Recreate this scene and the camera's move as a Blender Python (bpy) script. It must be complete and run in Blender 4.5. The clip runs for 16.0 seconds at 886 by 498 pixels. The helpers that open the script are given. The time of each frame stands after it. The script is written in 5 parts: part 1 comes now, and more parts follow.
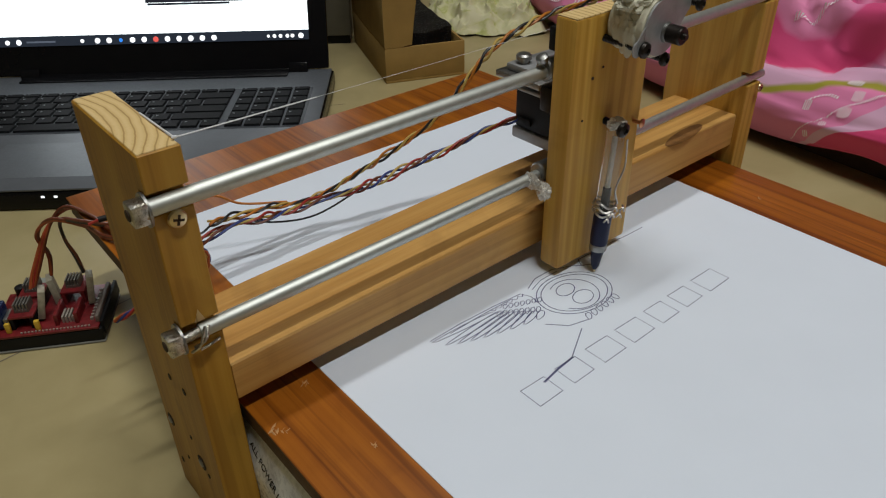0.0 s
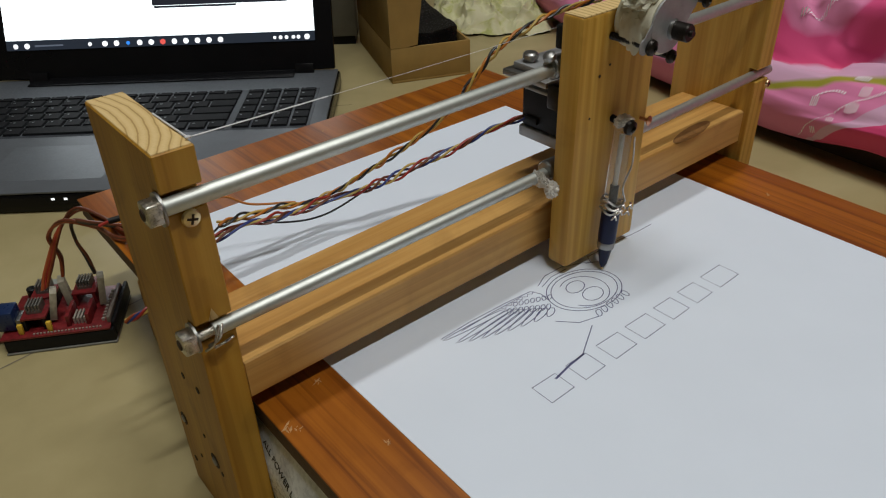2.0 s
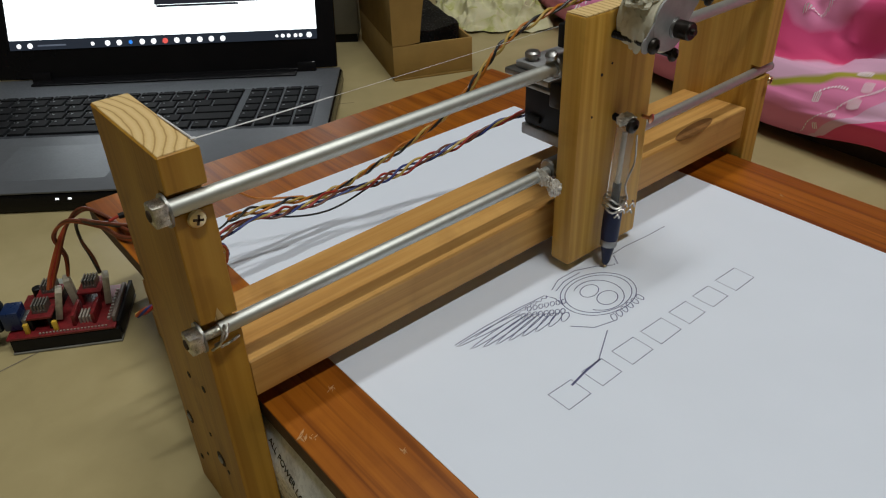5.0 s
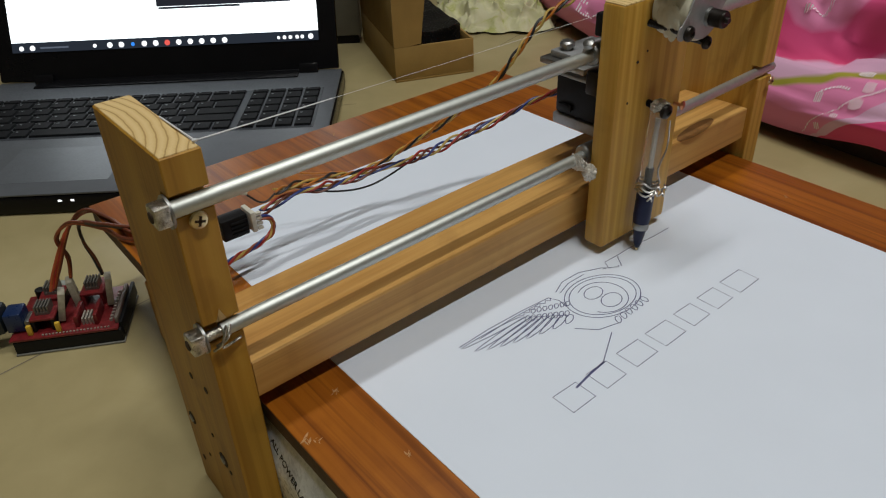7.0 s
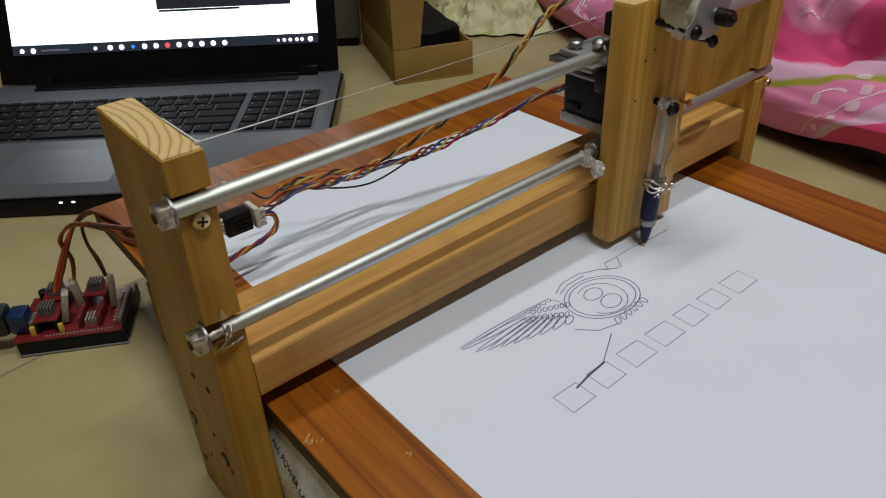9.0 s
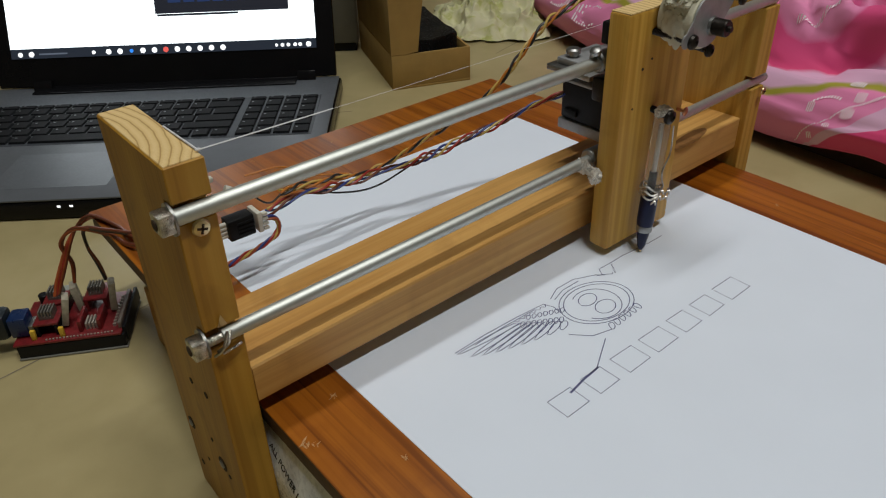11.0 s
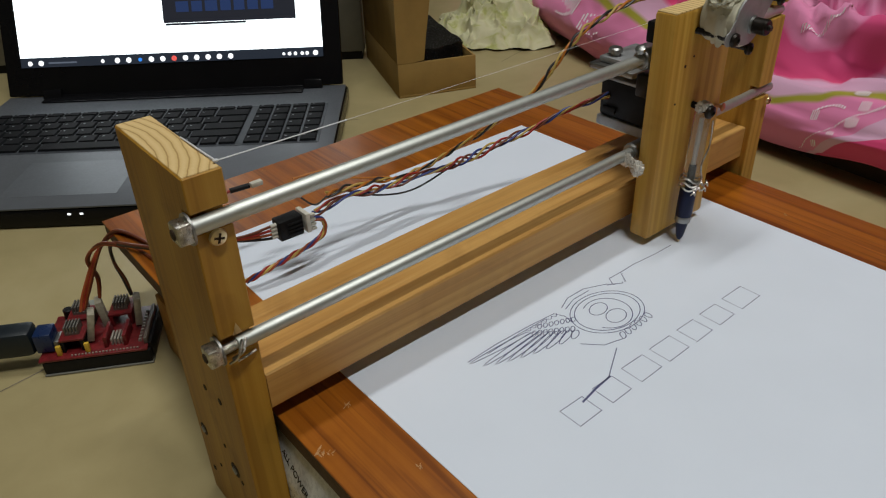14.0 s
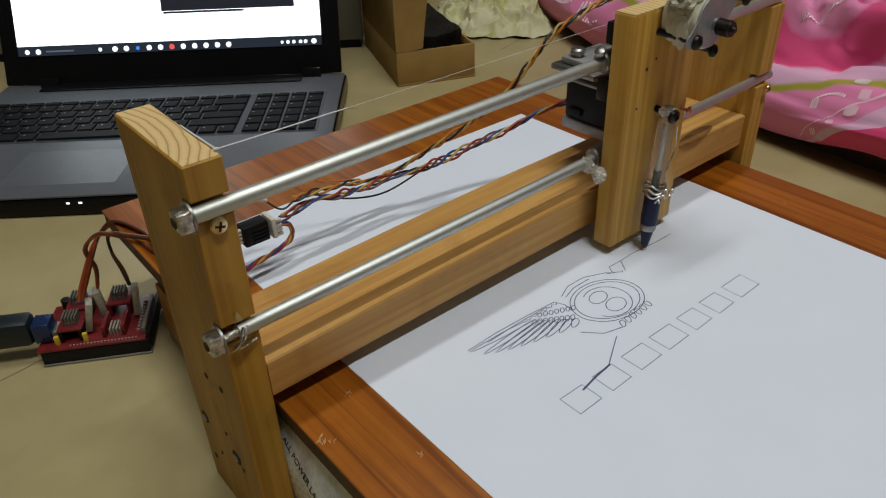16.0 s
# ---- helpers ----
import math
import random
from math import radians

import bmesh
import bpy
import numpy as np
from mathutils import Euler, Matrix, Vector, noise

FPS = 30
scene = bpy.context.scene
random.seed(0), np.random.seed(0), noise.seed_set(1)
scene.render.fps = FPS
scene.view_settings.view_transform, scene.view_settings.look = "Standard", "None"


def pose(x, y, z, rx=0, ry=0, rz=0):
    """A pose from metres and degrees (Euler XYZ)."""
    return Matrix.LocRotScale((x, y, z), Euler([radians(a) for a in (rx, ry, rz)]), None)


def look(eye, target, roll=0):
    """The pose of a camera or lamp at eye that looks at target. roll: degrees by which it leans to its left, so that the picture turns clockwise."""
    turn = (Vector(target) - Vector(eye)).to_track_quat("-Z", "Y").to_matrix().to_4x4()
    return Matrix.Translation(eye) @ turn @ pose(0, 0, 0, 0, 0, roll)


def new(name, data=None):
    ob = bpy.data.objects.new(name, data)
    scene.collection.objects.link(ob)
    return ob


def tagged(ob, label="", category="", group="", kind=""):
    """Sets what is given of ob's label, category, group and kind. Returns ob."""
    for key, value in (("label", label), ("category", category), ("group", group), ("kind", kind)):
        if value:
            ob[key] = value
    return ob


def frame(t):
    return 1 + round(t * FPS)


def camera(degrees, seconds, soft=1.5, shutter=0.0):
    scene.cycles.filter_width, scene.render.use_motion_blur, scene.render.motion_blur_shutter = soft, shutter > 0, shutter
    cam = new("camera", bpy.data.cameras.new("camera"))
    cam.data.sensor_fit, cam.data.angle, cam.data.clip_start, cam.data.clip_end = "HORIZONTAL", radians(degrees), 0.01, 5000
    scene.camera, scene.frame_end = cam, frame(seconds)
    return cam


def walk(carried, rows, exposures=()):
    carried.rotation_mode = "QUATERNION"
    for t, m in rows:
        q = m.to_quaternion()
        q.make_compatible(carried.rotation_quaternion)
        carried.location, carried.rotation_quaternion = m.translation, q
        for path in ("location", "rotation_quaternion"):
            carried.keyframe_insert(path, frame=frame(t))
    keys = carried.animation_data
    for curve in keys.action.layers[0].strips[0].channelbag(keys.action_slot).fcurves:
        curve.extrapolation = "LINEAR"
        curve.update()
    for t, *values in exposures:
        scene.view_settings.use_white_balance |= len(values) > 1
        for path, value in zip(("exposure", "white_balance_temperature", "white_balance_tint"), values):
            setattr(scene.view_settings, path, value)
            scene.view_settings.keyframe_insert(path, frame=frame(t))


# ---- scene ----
cam = camera(61.8, 16.0, soft=1.15)

PATH = [
    (0, (-0.062, -0.232, 0.319), (1.003, 1.064, -0.771), -1.0),
    (0.5, (-0.063, -0.232, 0.32), (0.999, 1.062, -0.774), -1.2),
    (1, (-0.063, -0.232, 0.319), (1.0, 1.06, -0.776), -1.3),
    (1.5, (-0.064, -0.232, 0.319), (0.995, 1.068, -0.771), -1.6),
    (2, (-0.065, -0.232, 0.319), (0.989, 1.073, -0.77), -1.7),
    (2.5, (-0.066, -0.233, 0.319), (0.986, 1.072, -0.773), -1.7),
    (3, (-0.065, -0.232, 0.319), (0.981, 1.073, -0.778), -1.9),
    (3.5, (-0.065, -0.232, 0.319), (0.977, 1.073, -0.781), -2.0),
    (4, (-0.066, -0.232, 0.32), (0.979, 1.074, -0.777), -2.0),
    (6.5, (-0.066, -0.233, 0.321), (0.979, 1.073, -0.776), -2.2),
    (7, (-0.066, -0.233, 0.321), (0.976, 1.077, -0.773), -2.3),
    (7.5, (-0.066, -0.235, 0.321), (0.971, 1.079, -0.774), -2.5),
    (8, (-0.067, -0.235, 0.322), (0.975, 1.077, -0.77), -2.4),
    (8.5, (-0.067, -0.236, 0.322), (0.979, 1.077, -0.765), -2.3),
    (9, (-0.068, -0.235, 0.322), (0.978, 1.076, -0.767), -2.3),
    (11.5, (-0.07, -0.236, 0.325), (0.989, 1.075, -0.752), -1.9),
    (12, (-0.071, -0.236, 0.325), (0.988, 1.079, -0.747), -2.0),
    (12.5, (-0.07, -0.237, 0.326), (0.986, 1.081, -0.745), -2.1),
    (13, (-0.071, -0.237, 0.327), (0.982, 1.085, -0.742), -2.1),
    (13.5, (-0.072, -0.235, 0.327), (0.983, 1.091, -0.735), -2.3),
    (14, (-0.074, -0.236, 0.328), (0.984, 1.085, -0.739), -2.0),
    (14.5, (-0.074, -0.236, 0.328), (0.984, 1.079, -0.746), -2.1),
    (15, (-0.074, -0.236, 0.327), (0.984, 1.072, -0.754), -1.9),
    (15.5, (-0.075, -0.236, 0.328), (0.982, 1.07, -0.758), -2.0),
    (16, (-0.075, -0.236, 0.328), (0.975, 1.07, -0.763), -2.0),
]
walk(cam, [(t, look(eye, target, roll)) for t, eye, target, roll in PATH])

# ---------------- world and light ----------------
world = bpy.data.worlds.new("world")
scene.world = world
world.use_nodes = True
world.node_tree.nodes["Background"].inputs[0].default_value = (0.9, 0.95, 1.0, 1)
world.node_tree.nodes["Background"].inputs[1].default_value = 0.02


def area_lamp(name, place, target, power, sx, sy, colour):
    data = bpy.data.lights.new(name, "AREA")
    data.shape, data.size, data.size_y = "RECTANGLE", sx, sy
    data.energy, data.color = power, colour
    ob = new(name, data)
    ob.matrix_world = look(place, target)
    return ob


LAMP, LAMP_2 = (0.16, 0.24, 2.55), (0.10, -0.80, 2.52)
area_lamp("tube_light_glow", LAMP, (LAMP[0], LAMP[1], 0), 16.5, 0.9, 0.07, (0.98, 0.985, 0.945))
area_lamp("tube_light_glow", LAMP_2, (LAMP_2[0], LAMP_2[1] + 0.4, 0), 26, 0.9, 0.07, (0.98, 0.985, 0.945))

# ---------------- materials ----------------


def material(name):
    m = bpy.data.materials.new(name)
    m.use_nodes = True
    return m, m.node_tree.nodes, m.node_tree.links, m.node_tree.nodes["Principled BSDF"]


def node(nodes, kind, **values):
    n = nodes.new(kind)
    for key, value in values.items():
        n.inputs[key].default_value = value
    return n


def ramp(nodes, stops):
    r = nodes.new("ShaderNodeValToRGB")
    while len(r.color_ramp.elements) < len(stops):
        r.color_ramp.elements.new(0.5)
    for e, (p, c) in zip(r.color_ramp.elements, stops):
        e.position, e.color = p, (*c, 1)
    return r


def coords(nodes, links, scale=(1, 1, 1), turn=(0, 0, 0)):
    tc, mp = nodes.new("ShaderNodeTexCoord"), nodes.new("ShaderNodeMapping")
    mp.inputs["Scale"].default_value, mp.inputs["Rotation"].default_value = scale, turn
    links.new(tc.outputs["Object"], mp.inputs["Vector"])
    return mp.outputs["Vector"]


def bump(nodes, links, b, source, strength, distance=0.001):
    bp = node(nodes, "ShaderNodeBump", Strength=strength, Distance=distance)
    links.new(source, bp.inputs["Height"])
    links.new(bp.outputs["Normal"], b.inputs["Normal"])


def plain(name, colour, rough=0.5, metal=0.0, vary=0.12, scale=60.0, bumpy=0.15, coat=0.0, gloss=0.5):
    """A painted, moulded or metal surface with faint mottling and relief."""
    m, nodes, links, b = material(name)
    v = coords(nodes, links)
    n1 = node(nodes, "ShaderNodeTexNoise", Scale=scale, Detail=5.0)
    n2 = node(nodes, "ShaderNodeTexNoise", Scale=scale * 7, Detail=3.0)
    links.new(v, n1.inputs["Vector"]), links.new(v, n2.inputs["Vector"])
    dark = tuple(c * (1 - vary) for c in colour)
    light = tuple(min(1, c * (1 + vary)) for c in colour)
    r = ramp(nodes, [(0.3, dark), (0.7, light)])
    links.new(n1.outputs[0], r.inputs[0])
    links.new(r.outputs[0], b.inputs["Base Color"])
    rr = node(nodes, "ShaderNodeMapRange", **{"To Min": max(0.02, rough - 0.1), "To Max": min(1, rough + 0.1)})
    links.new(n2.outputs[0], rr.inputs[0]), links.new(rr.outputs[0], b.inputs["Roughness"])
    b.inputs["Metallic"].default_value = metal
    b.inputs["Coat Weight"].default_value = coat
    b.inputs["Specular IOR Level"].default_value = gloss
    bump(nodes, links, b, n2.outputs[0], bumpy, 0.0004)
    return m


def wood(name, light, dark, axis, rough=0.5, rings=1.0, coat=0.0, hard=1.0, dirt=0.35, pores=0.4, gloss=0.4):
    """Planed timber, its grain along one axis of the object."""
    m, nodes, links, b = material(name)
    s = [34.0, 34.0, 34.0]
    s["xyz".index(axis)] = 1.8
    v = coords(nodes, links, tuple(s))
    warp = node(nodes, "ShaderNodeTexNoise", Scale=0.6, Detail=3.0)
    links.new(v, warp.inputs["Vector"])
    mix = nodes.new("ShaderNodeVectorMath")
    mix.operation = "ADD"
    links.new(v, mix.inputs[0]), links.new(warp.outputs["Color"], mix.inputs[1])
    grain = node(nodes, "ShaderNodeTexWave", Scale=1.1 * rings, Distortion=11.0, Detail=4.0)
    grain.inputs["Detail Scale"].default_value = 0.8
    links.new(mix.outputs[0], grain.inputs["Vector"])
    fine = [420.0, 420.0, 420.0]
    fine["xyz".index(axis)] = 9.0
    fv = coords(nodes, links, tuple(fine))
    fibres = node(nodes, "ShaderNodeTexNoise", Scale=1.0, Detail=4.0)
    links.new(fv, fibres.inputs["Vector"])
    big = node(nodes, "ShaderNodeTexNoise", Scale=1.0, Detail=4.0, Distortion=0.6)
    broad = [55.0, 55.0, 55.0]
    broad["xyz".index(axis)] = 3.0
    links.new(coords(nodes, links, tuple(broad)), big.inputs["Vector"])
    r = ramp(nodes, [(0.64 - 0.22 * hard, dark), (0.60, tuple((a + c) / 2 for a, c in zip(light, dark))), (0.62 + 0.12 * hard, light), (0.99, tuple(min(1, c * 1.15) for c in light))])
    a1 = nodes.new("ShaderNodeMath")
    a1.operation = "MULTIPLY_ADD"
    a1.inputs[1].default_value = 0.16
    links.new(grain.outputs["Fac"], a1.inputs[0])
    a2 = nodes.new("ShaderNodeMath")
    a2.operation = "MULTIPLY_ADD"
    a2.inputs[1].default_value = 0.42
    links.new(fibres.outputs[0], a2.inputs[0]), links.new(a2.outputs[0], a1.inputs[2])
    a3 = nodes.new("ShaderNodeMath")
    a3.operation = "MULTIPLY"
    a3.inputs[1].default_value = 0.72
    links.new(big.outputs[0], a3.inputs[0]), links.new(a3.outputs[0], a2.inputs[2])
    links.new(a1.outputs[0], r.inputs[0])
    # handling smudges and weathered patches
    smudge = node(nodes, "ShaderNodeTexNoise", Scale=26.0, Detail=6.0, Distortion=1.0)
    links.new(coords(nodes, links), smudge.inputs["Vector"])
    patch = ramp(nodes, [(0.56, (1, 1, 1)), (0.74, (0.52, 0.46, 0.40))])
    links.new(smudge.outputs[0], patch.inputs[0])
    worn = nodes.new("ShaderNodeMix")
    worn.data_type, worn.blend_type = "RGBA", "MULTIPLY"
    worn.inputs["Factor"].default_value = dirt
    links.new(r.outputs[0], worn.inputs["A"]), links.new(patch.outputs[0], worn.inputs["B"])
    # thin dark figure lines that start and stop
    thin = [240.0, 240.0, 240.0]
    thin["xyz".index(axis)] = 5.0
    line = node(nodes, "ShaderNodeTexNoise", Scale=1.0, Detail=2.5, Distortion=0.5)
    links.new(coords(nodes, links, tuple(thin), (0.2, 0.1, 0.05)), line.inputs["Vector"])
    lr = ramp(nodes, [(0.52, (1, 1, 1)), (0.64, (0.42, 0.33, 0.25))])
    links.new(line.outputs[0], lr.inputs[0])
    figured = nodes.new("ShaderNodeMix")
    figured.data_type, figured.blend_type = "RGBA", "MULTIPLY"
    figured.inputs["Factor"].default_value = pores
    links.new(worn.outputs["Result"], figured.inputs["A"]), links.new(lr.outputs[0], figured.inputs["B"])
    links.new(figured.outputs["Result"], b.inputs["Base Color"])
    b.inputs["Roughness"].default_value = rough
    b.inputs["Specular IOR Level"].default_value = gloss
    b.inputs["Coat Weight"].default_value, b.inputs["Coat Roughness"].default_value = coat, 0.25
    bump(nodes, links, b, fibres.outputs[0], 0.25, 0.0005)
    return m


PINE_L, PINE_D = (0.50, 0.272, 0.036), (0.36, 0.165, 0.014)
M_POST = wood("pine_upright", PINE_L, PINE_D, "z", rough=0.5, hard=1.7, dirt=0.6, pores=0.25)
M_PLATE = wood("pale_pine_upright", (0.62, 0.36, 0.065), (0.47, 0.235, 0.030), "z", rough=0.5, hard=0.8, dirt=0.35, pores=0.08)
M_BEAM = wood("pine_lengthwise", (0.61, 0.345, 0.105), (0.46, 0.222, 0.050), "x", rough=0.5, hard=1.2, pores=0.22)
M_BED = wood("reddish_brown_laminate", (0.38, 0.118, 0.008), (0.23, 0.060, 0.003), "y", rough=0.42, rings=0.6, hard=1.3, pores=0.62, gloss=0.28)
M_ROD = plain("bright_steel", (0.58, 0.60, 0.57), 0.54, 1.0, 0.05, 300, 0.03)
M_STEEL = plain("dull_steel", (0.33, 0.33, 0.32), 0.42, 1.0, 0.15, 150, 0.2)
M_NUT = plain("corroded_zinc", (0.52, 0.50, 0.44), 0.30, 1.0, 0.6, 330, 0.7)
M_BRASS = plain("brassy_screw", (0.72, 0.58, 0.33), 0.35, 1.0, 0.15, 200, 0.2)
M_COPPER = plain("copper_screw", (0.6, 0.3, 0.17), 0.35, 1.0, 0.15, 200, 0.2)
M_BLACK = plain("black_plastic", (0.007, 0.007, 0.008), 0.5, 0.0, 0.2, 200, 0.2, gloss=0.22)
M_SCREW = plain("blackened_screw", (0.02, 0.016, 0.013), 0.35, 0.6, 0.3, 300, 0.2)
M_PAPER = plain("white_paper", (0.745, 0.81, 0.92), 0.75, 0.0, 0.015, 20, 0.08)
M_INK = plain("pen_ink", (0.075, 0.082, 0.20), 0.6, 0.0, 0.3, 900, 0.05)
M_CARD = plain("brown_cardboard", (0.33, 0.205, 0.055), 0.8, 0.0, 0.1, 40, 0.25)


def tile_floor():
    m, nodes, links, b = material("beige_marble_tile")
    v = coords(nodes, links)
    n1 = node(nodes, "ShaderNodeTexNoise", Scale=3.5, Detail=7.0, Distortion=1.2)
    n2 = node(nodes, "ShaderNodeTexNoise", Scale=28.0, Detail=6.0, Distortion=0.5)
    links.new(v, n1.inputs["Vector"]), links.new(v, n2.inputs["Vector"])
    r = ramp(nodes, [(0.3, (0.322, 0.267, 0.129)), (0.52, (0.407, 0.338, 0.172)), (0.7, (0.470, 0.399, 0.217))])
    mx = nodes.new("ShaderNodeMath")
    mx.operation = "MULTIPLY_ADD"
    mx.inputs[1].default_value = 0.3
    links.new(n2.outputs[0], mx.inputs[0])
    m2 = nodes.new("ShaderNodeMath")
    m2.operation = "MULTIPLY"
    m2.inputs[1].default_value = 0.7
    links.new(n1.outputs[0], m2.inputs[0]), links.new(m2.outputs[0], mx.inputs[2])
    links.new(mx.outputs[0], r.inputs[0]), links.new(r.outputs[0], b.inputs["Base Color"])
    b.inputs["Roughness"].default_value = 0.3
    bump(nodes, links, b, n2.outputs[0], 0.03, 0.0005)
    return m


M_FLOOR = tile_floor()
# unseen walls and ceiling, darkened so that they throw back less light
M_WALL = plain("dim_wall_paint", (0.17, 0.155, 0.115), 0.8, 0.0, 0.04, 4, 0.1)
M_CEIL = plain("dim_ceiling_paint", (0.5, 0.5, 0.48), 0.9, 0.0, 0.03, 4, 0.1)

# ---------------- mesh helpers ----------------


def box(x0, x1, y0, y1, z0, z1, bevel=0.0, segments=2, bm=None):
    made = bmesh.new()
    bmesh.ops.create_cube(made, size=1)
    bmesh.ops.scale(made, vec=(x1 - x0, y1 - y0, z1 - z0), verts=made.verts)
    bmesh.ops.translate(made, vec=((x0 + x1) / 2, (y0 + y1) / 2, (z0 + z1) / 2), verts=made.verts)
    if bevel:
        bmesh.ops.bevel(made, geom=made.edges[:], offset=bevel, segments=segments, affect="EDGES", profile=0.5)
    return join(bm, made)


def join(bm, made):
    if bm is None:
        return made
    tmp = bpy.data.meshes.new("tmp")
    made.to_mesh(tmp)
    made.free()
    bm.from_mesh(tmp)
    bpy.data.meshes.remove(tmp)
    return bm


def rod_between(a, b, r, r2=None, sides=20, bm=None, bevel=0.0):
    a, b = Vector(a), Vector(b)
    made = bmesh.new()
    bmesh.ops.create_cone(made, cap_ends=True, segments=sides, radius1=r, radius2=r if r2 is None else r2, depth=(b - a).length)
    if bevel:
        rim = [e for e in made.edges if abs(e.verts[0].co.z - e.verts[1].co.z) < 1e-9]
        bmesh.ops.bevel(made, geom=rim, offset=bevel, segments=2, affect="EDGES", profile=0.5)
    bmesh.ops.transform(made, matrix=Matrix.Translation((a + b) / 2) @ (b - a).to_track_quat("Z", "Y").to_matrix().to_4x4(), verts=made.verts)
    return join(bm, made)


def lathe(profile, a, axis, sides=24, bm=None):
    """A turned body: (radius, height) pairs along axis from a."""
    made = bmesh.new()
    q = Vector(axis).to_track_quat("Z", "Y").to_matrix().to_4x4()
    rings = []
    for r, h in profile:
        rings.append([made.verts.new((max(r, 1e-5) * math.cos(2 * math.pi * k / sides), max(r, 1e-5) * math.sin(2 * math.pi * k / sides), h)) for k in range(sides)])
    for p, n in zip(rings, rings[1:]):
        for k in range(sides):
            made.faces.new((p[k], p[(k + 1) % sides], n[(k + 1) % sides], n[k]))
    made.faces.new(rings[0][::-1]), made.faces.new(rings[-1])
    bmesh.ops.recalc_face_normals(made, faces=made.faces[:])
    bmesh.ops.transform(made, matrix=Matrix.Translation(a) @ q, verts=made.verts)
    return join(bm, made)


def smooth_path(points, n):
    """Catmull-Rom through the points, n steps each."""
    p = [Vector(q) for q in points]
    p = [2 * p[0] - p[1]] + p + [2 * p[-1] - p[-2]]
    out = []
    for i in range(1, len(p) - 2):
        for k in range(n):
            t = k / n
            out.append(0.5 * (2 * p[i] + (p[i + 1] - p[i - 1]) * t + (2 * p[i - 1] - 5 * p[i] + 4 * p[i + 1] - p[i + 2]) * t * t + (3 * p[i] - p[i - 1] - 3 * p[i + 1] + p[i + 2]) * t ** 3))
    return out + [p[-2]]


def tube(points, r, sides=7, bm=None):
    made = bmesh.new()
    rings, pts = [], [Vector(q) for q in points]
    up = Vector((0.13, 0.31, 0.94))
    for i, c in enumerate(pts):
        d = (pts[min(i + 1, len(pts) - 1)] - pts[max(i - 1, 0)]).normalized()
        s = d.cross(up).normalized()
        w = s.cross(d)
        rings.append([made.verts.new(c + r * (math.cos(2 * math.pi * k / sides) * s + math.sin(2 * math.pi * k / sides) * w)) for k in range(sides)])
    for p, n in zip(rings, rings[1:]):
        for k in range(sides):
            made.faces.new((p[k], p[(k + 1) % sides], n[(k + 1) % sides], n[k]))
    made.faces.new(rings[0][::-1]), made.faces.new(rings[-1])
    bmesh.ops.recalc_face_normals(made, faces=made.faces[:])
    return join(bm, made)


def link(name, bm, mat, smooth=35):
    mesh = bpy.data.meshes.new(name)
    bm.to_mesh(mesh)
    bm.free()
    mesh.materials.append(mat)
    if smooth:
        for p in mesh.polygons:
            p.use_smooth = True
        mesh.set_sharp_from_angle(angle=radians(smooth))
    return new(name, mesh)


def thing(name, place, label, category, group="", kind=""):
    ob = new(name)
    ob.empty_display_size = 0.02
    ob.location = place
    return tagged(ob, label, category, group, kind)


def origin(ob):
    p = Vector(ob.location)
    while ob.parent:
        ob = ob.parent
        p += Vector(ob.location)
    return p


def part(name, bm, mat, parent, label="", smooth=35):
    """A mesh given in world places, linked as a part of its thing."""
    bmesh.ops.translate(bm, vec=-origin(parent), verts=bm.verts)
    ob = link(name, bm, mat, smooth)
    ob.parent = parent
    return tagged(ob, label)


def local(name, bm, mat, parent, label="", smooth=35):
    """A mesh given in its thing's own space."""
    ob = link(name, bm, mat, smooth)
    ob.parent = parent
    return tagged(ob, label)


def whole(name, bm, mat, place, label, category, group="", kind="", smooth=35):
    """A thing that is one mesh, given in world places, its origin at place."""
    bmesh.ops.translate(bm, vec=-Vector(place), verts=bm.verts)
    ob = link(name, bm, mat, smooth)
    ob.location = place
    return tagged(ob, label, category, group, kind)


# ---------------- room ----------------
ROOM = (-2.2, 2.6, -2.4, 2.4, 2.7)


def room():
    x0, x1, y0, y1, h = ROOM
    tagged(link("floor", box(x0, x1, y0, y1, -0.05, 0.0), M_FLOOR, 0), "polished beige marble tile floor with faint veins", "floor", kind="structure")
    for name, b in (("wall_north", (x0, x1, y1, y1 + 0.1)), ("wall_south", (x0, x1, y0 - 0.1, y0)), ("wall_west", (x0 - 0.1, x0, y0 - 0.1, y1 + 0.1)), ("wall_east", (x1, x1 + 0.1, y0 - 0.1, y1 + 0.1))):
        tagged(link(name, box(*b, -0.05, h), M_WALL, 0), "unseen room wall, darkened to bounce less light", "wall", kind="structure")
    tagged(link("ceiling", box(x0 - 0.1, x1 + 0.1, y0 - 0.1, y1 + 0.1, h, h + 0.1), M_CEIL, 0), "unseen ceiling, greyed to bounce less light", "ceiling", kind="structure")
    grout = plain("dark_tile_joint", (0.20, 0.17, 0.12), 0.8, 0, 0.3, 60, 0.2)
    for a, b in (((-0.60, 0.16), (0.045, 0.247)), ((0.10, 0.60), (0.36, 0.452)), ((0.62, 0.487), (0.69, 0.507))):
        d = (Vector(b) - Vector(a)).normalized() * 0.0005
        bm = bmesh.new()
        bm.faces.new([bm.verts.new((x, y, 0.0003)) for x, y in ((a[0] - d.y, a[1] + d.x), (a[0] + d.y, a[1] - d.x), (b[0] + d.y, b[1] - d.x), (b[0] - d.y, b[1] + d.x))])
        bmesh.ops.recalc_face_normals(bm, faces=bm.faces[:])
        joint = link("tile_joint", bm, grout, 0)
        joint.parent = bpy.data.objects["floor"]


room()

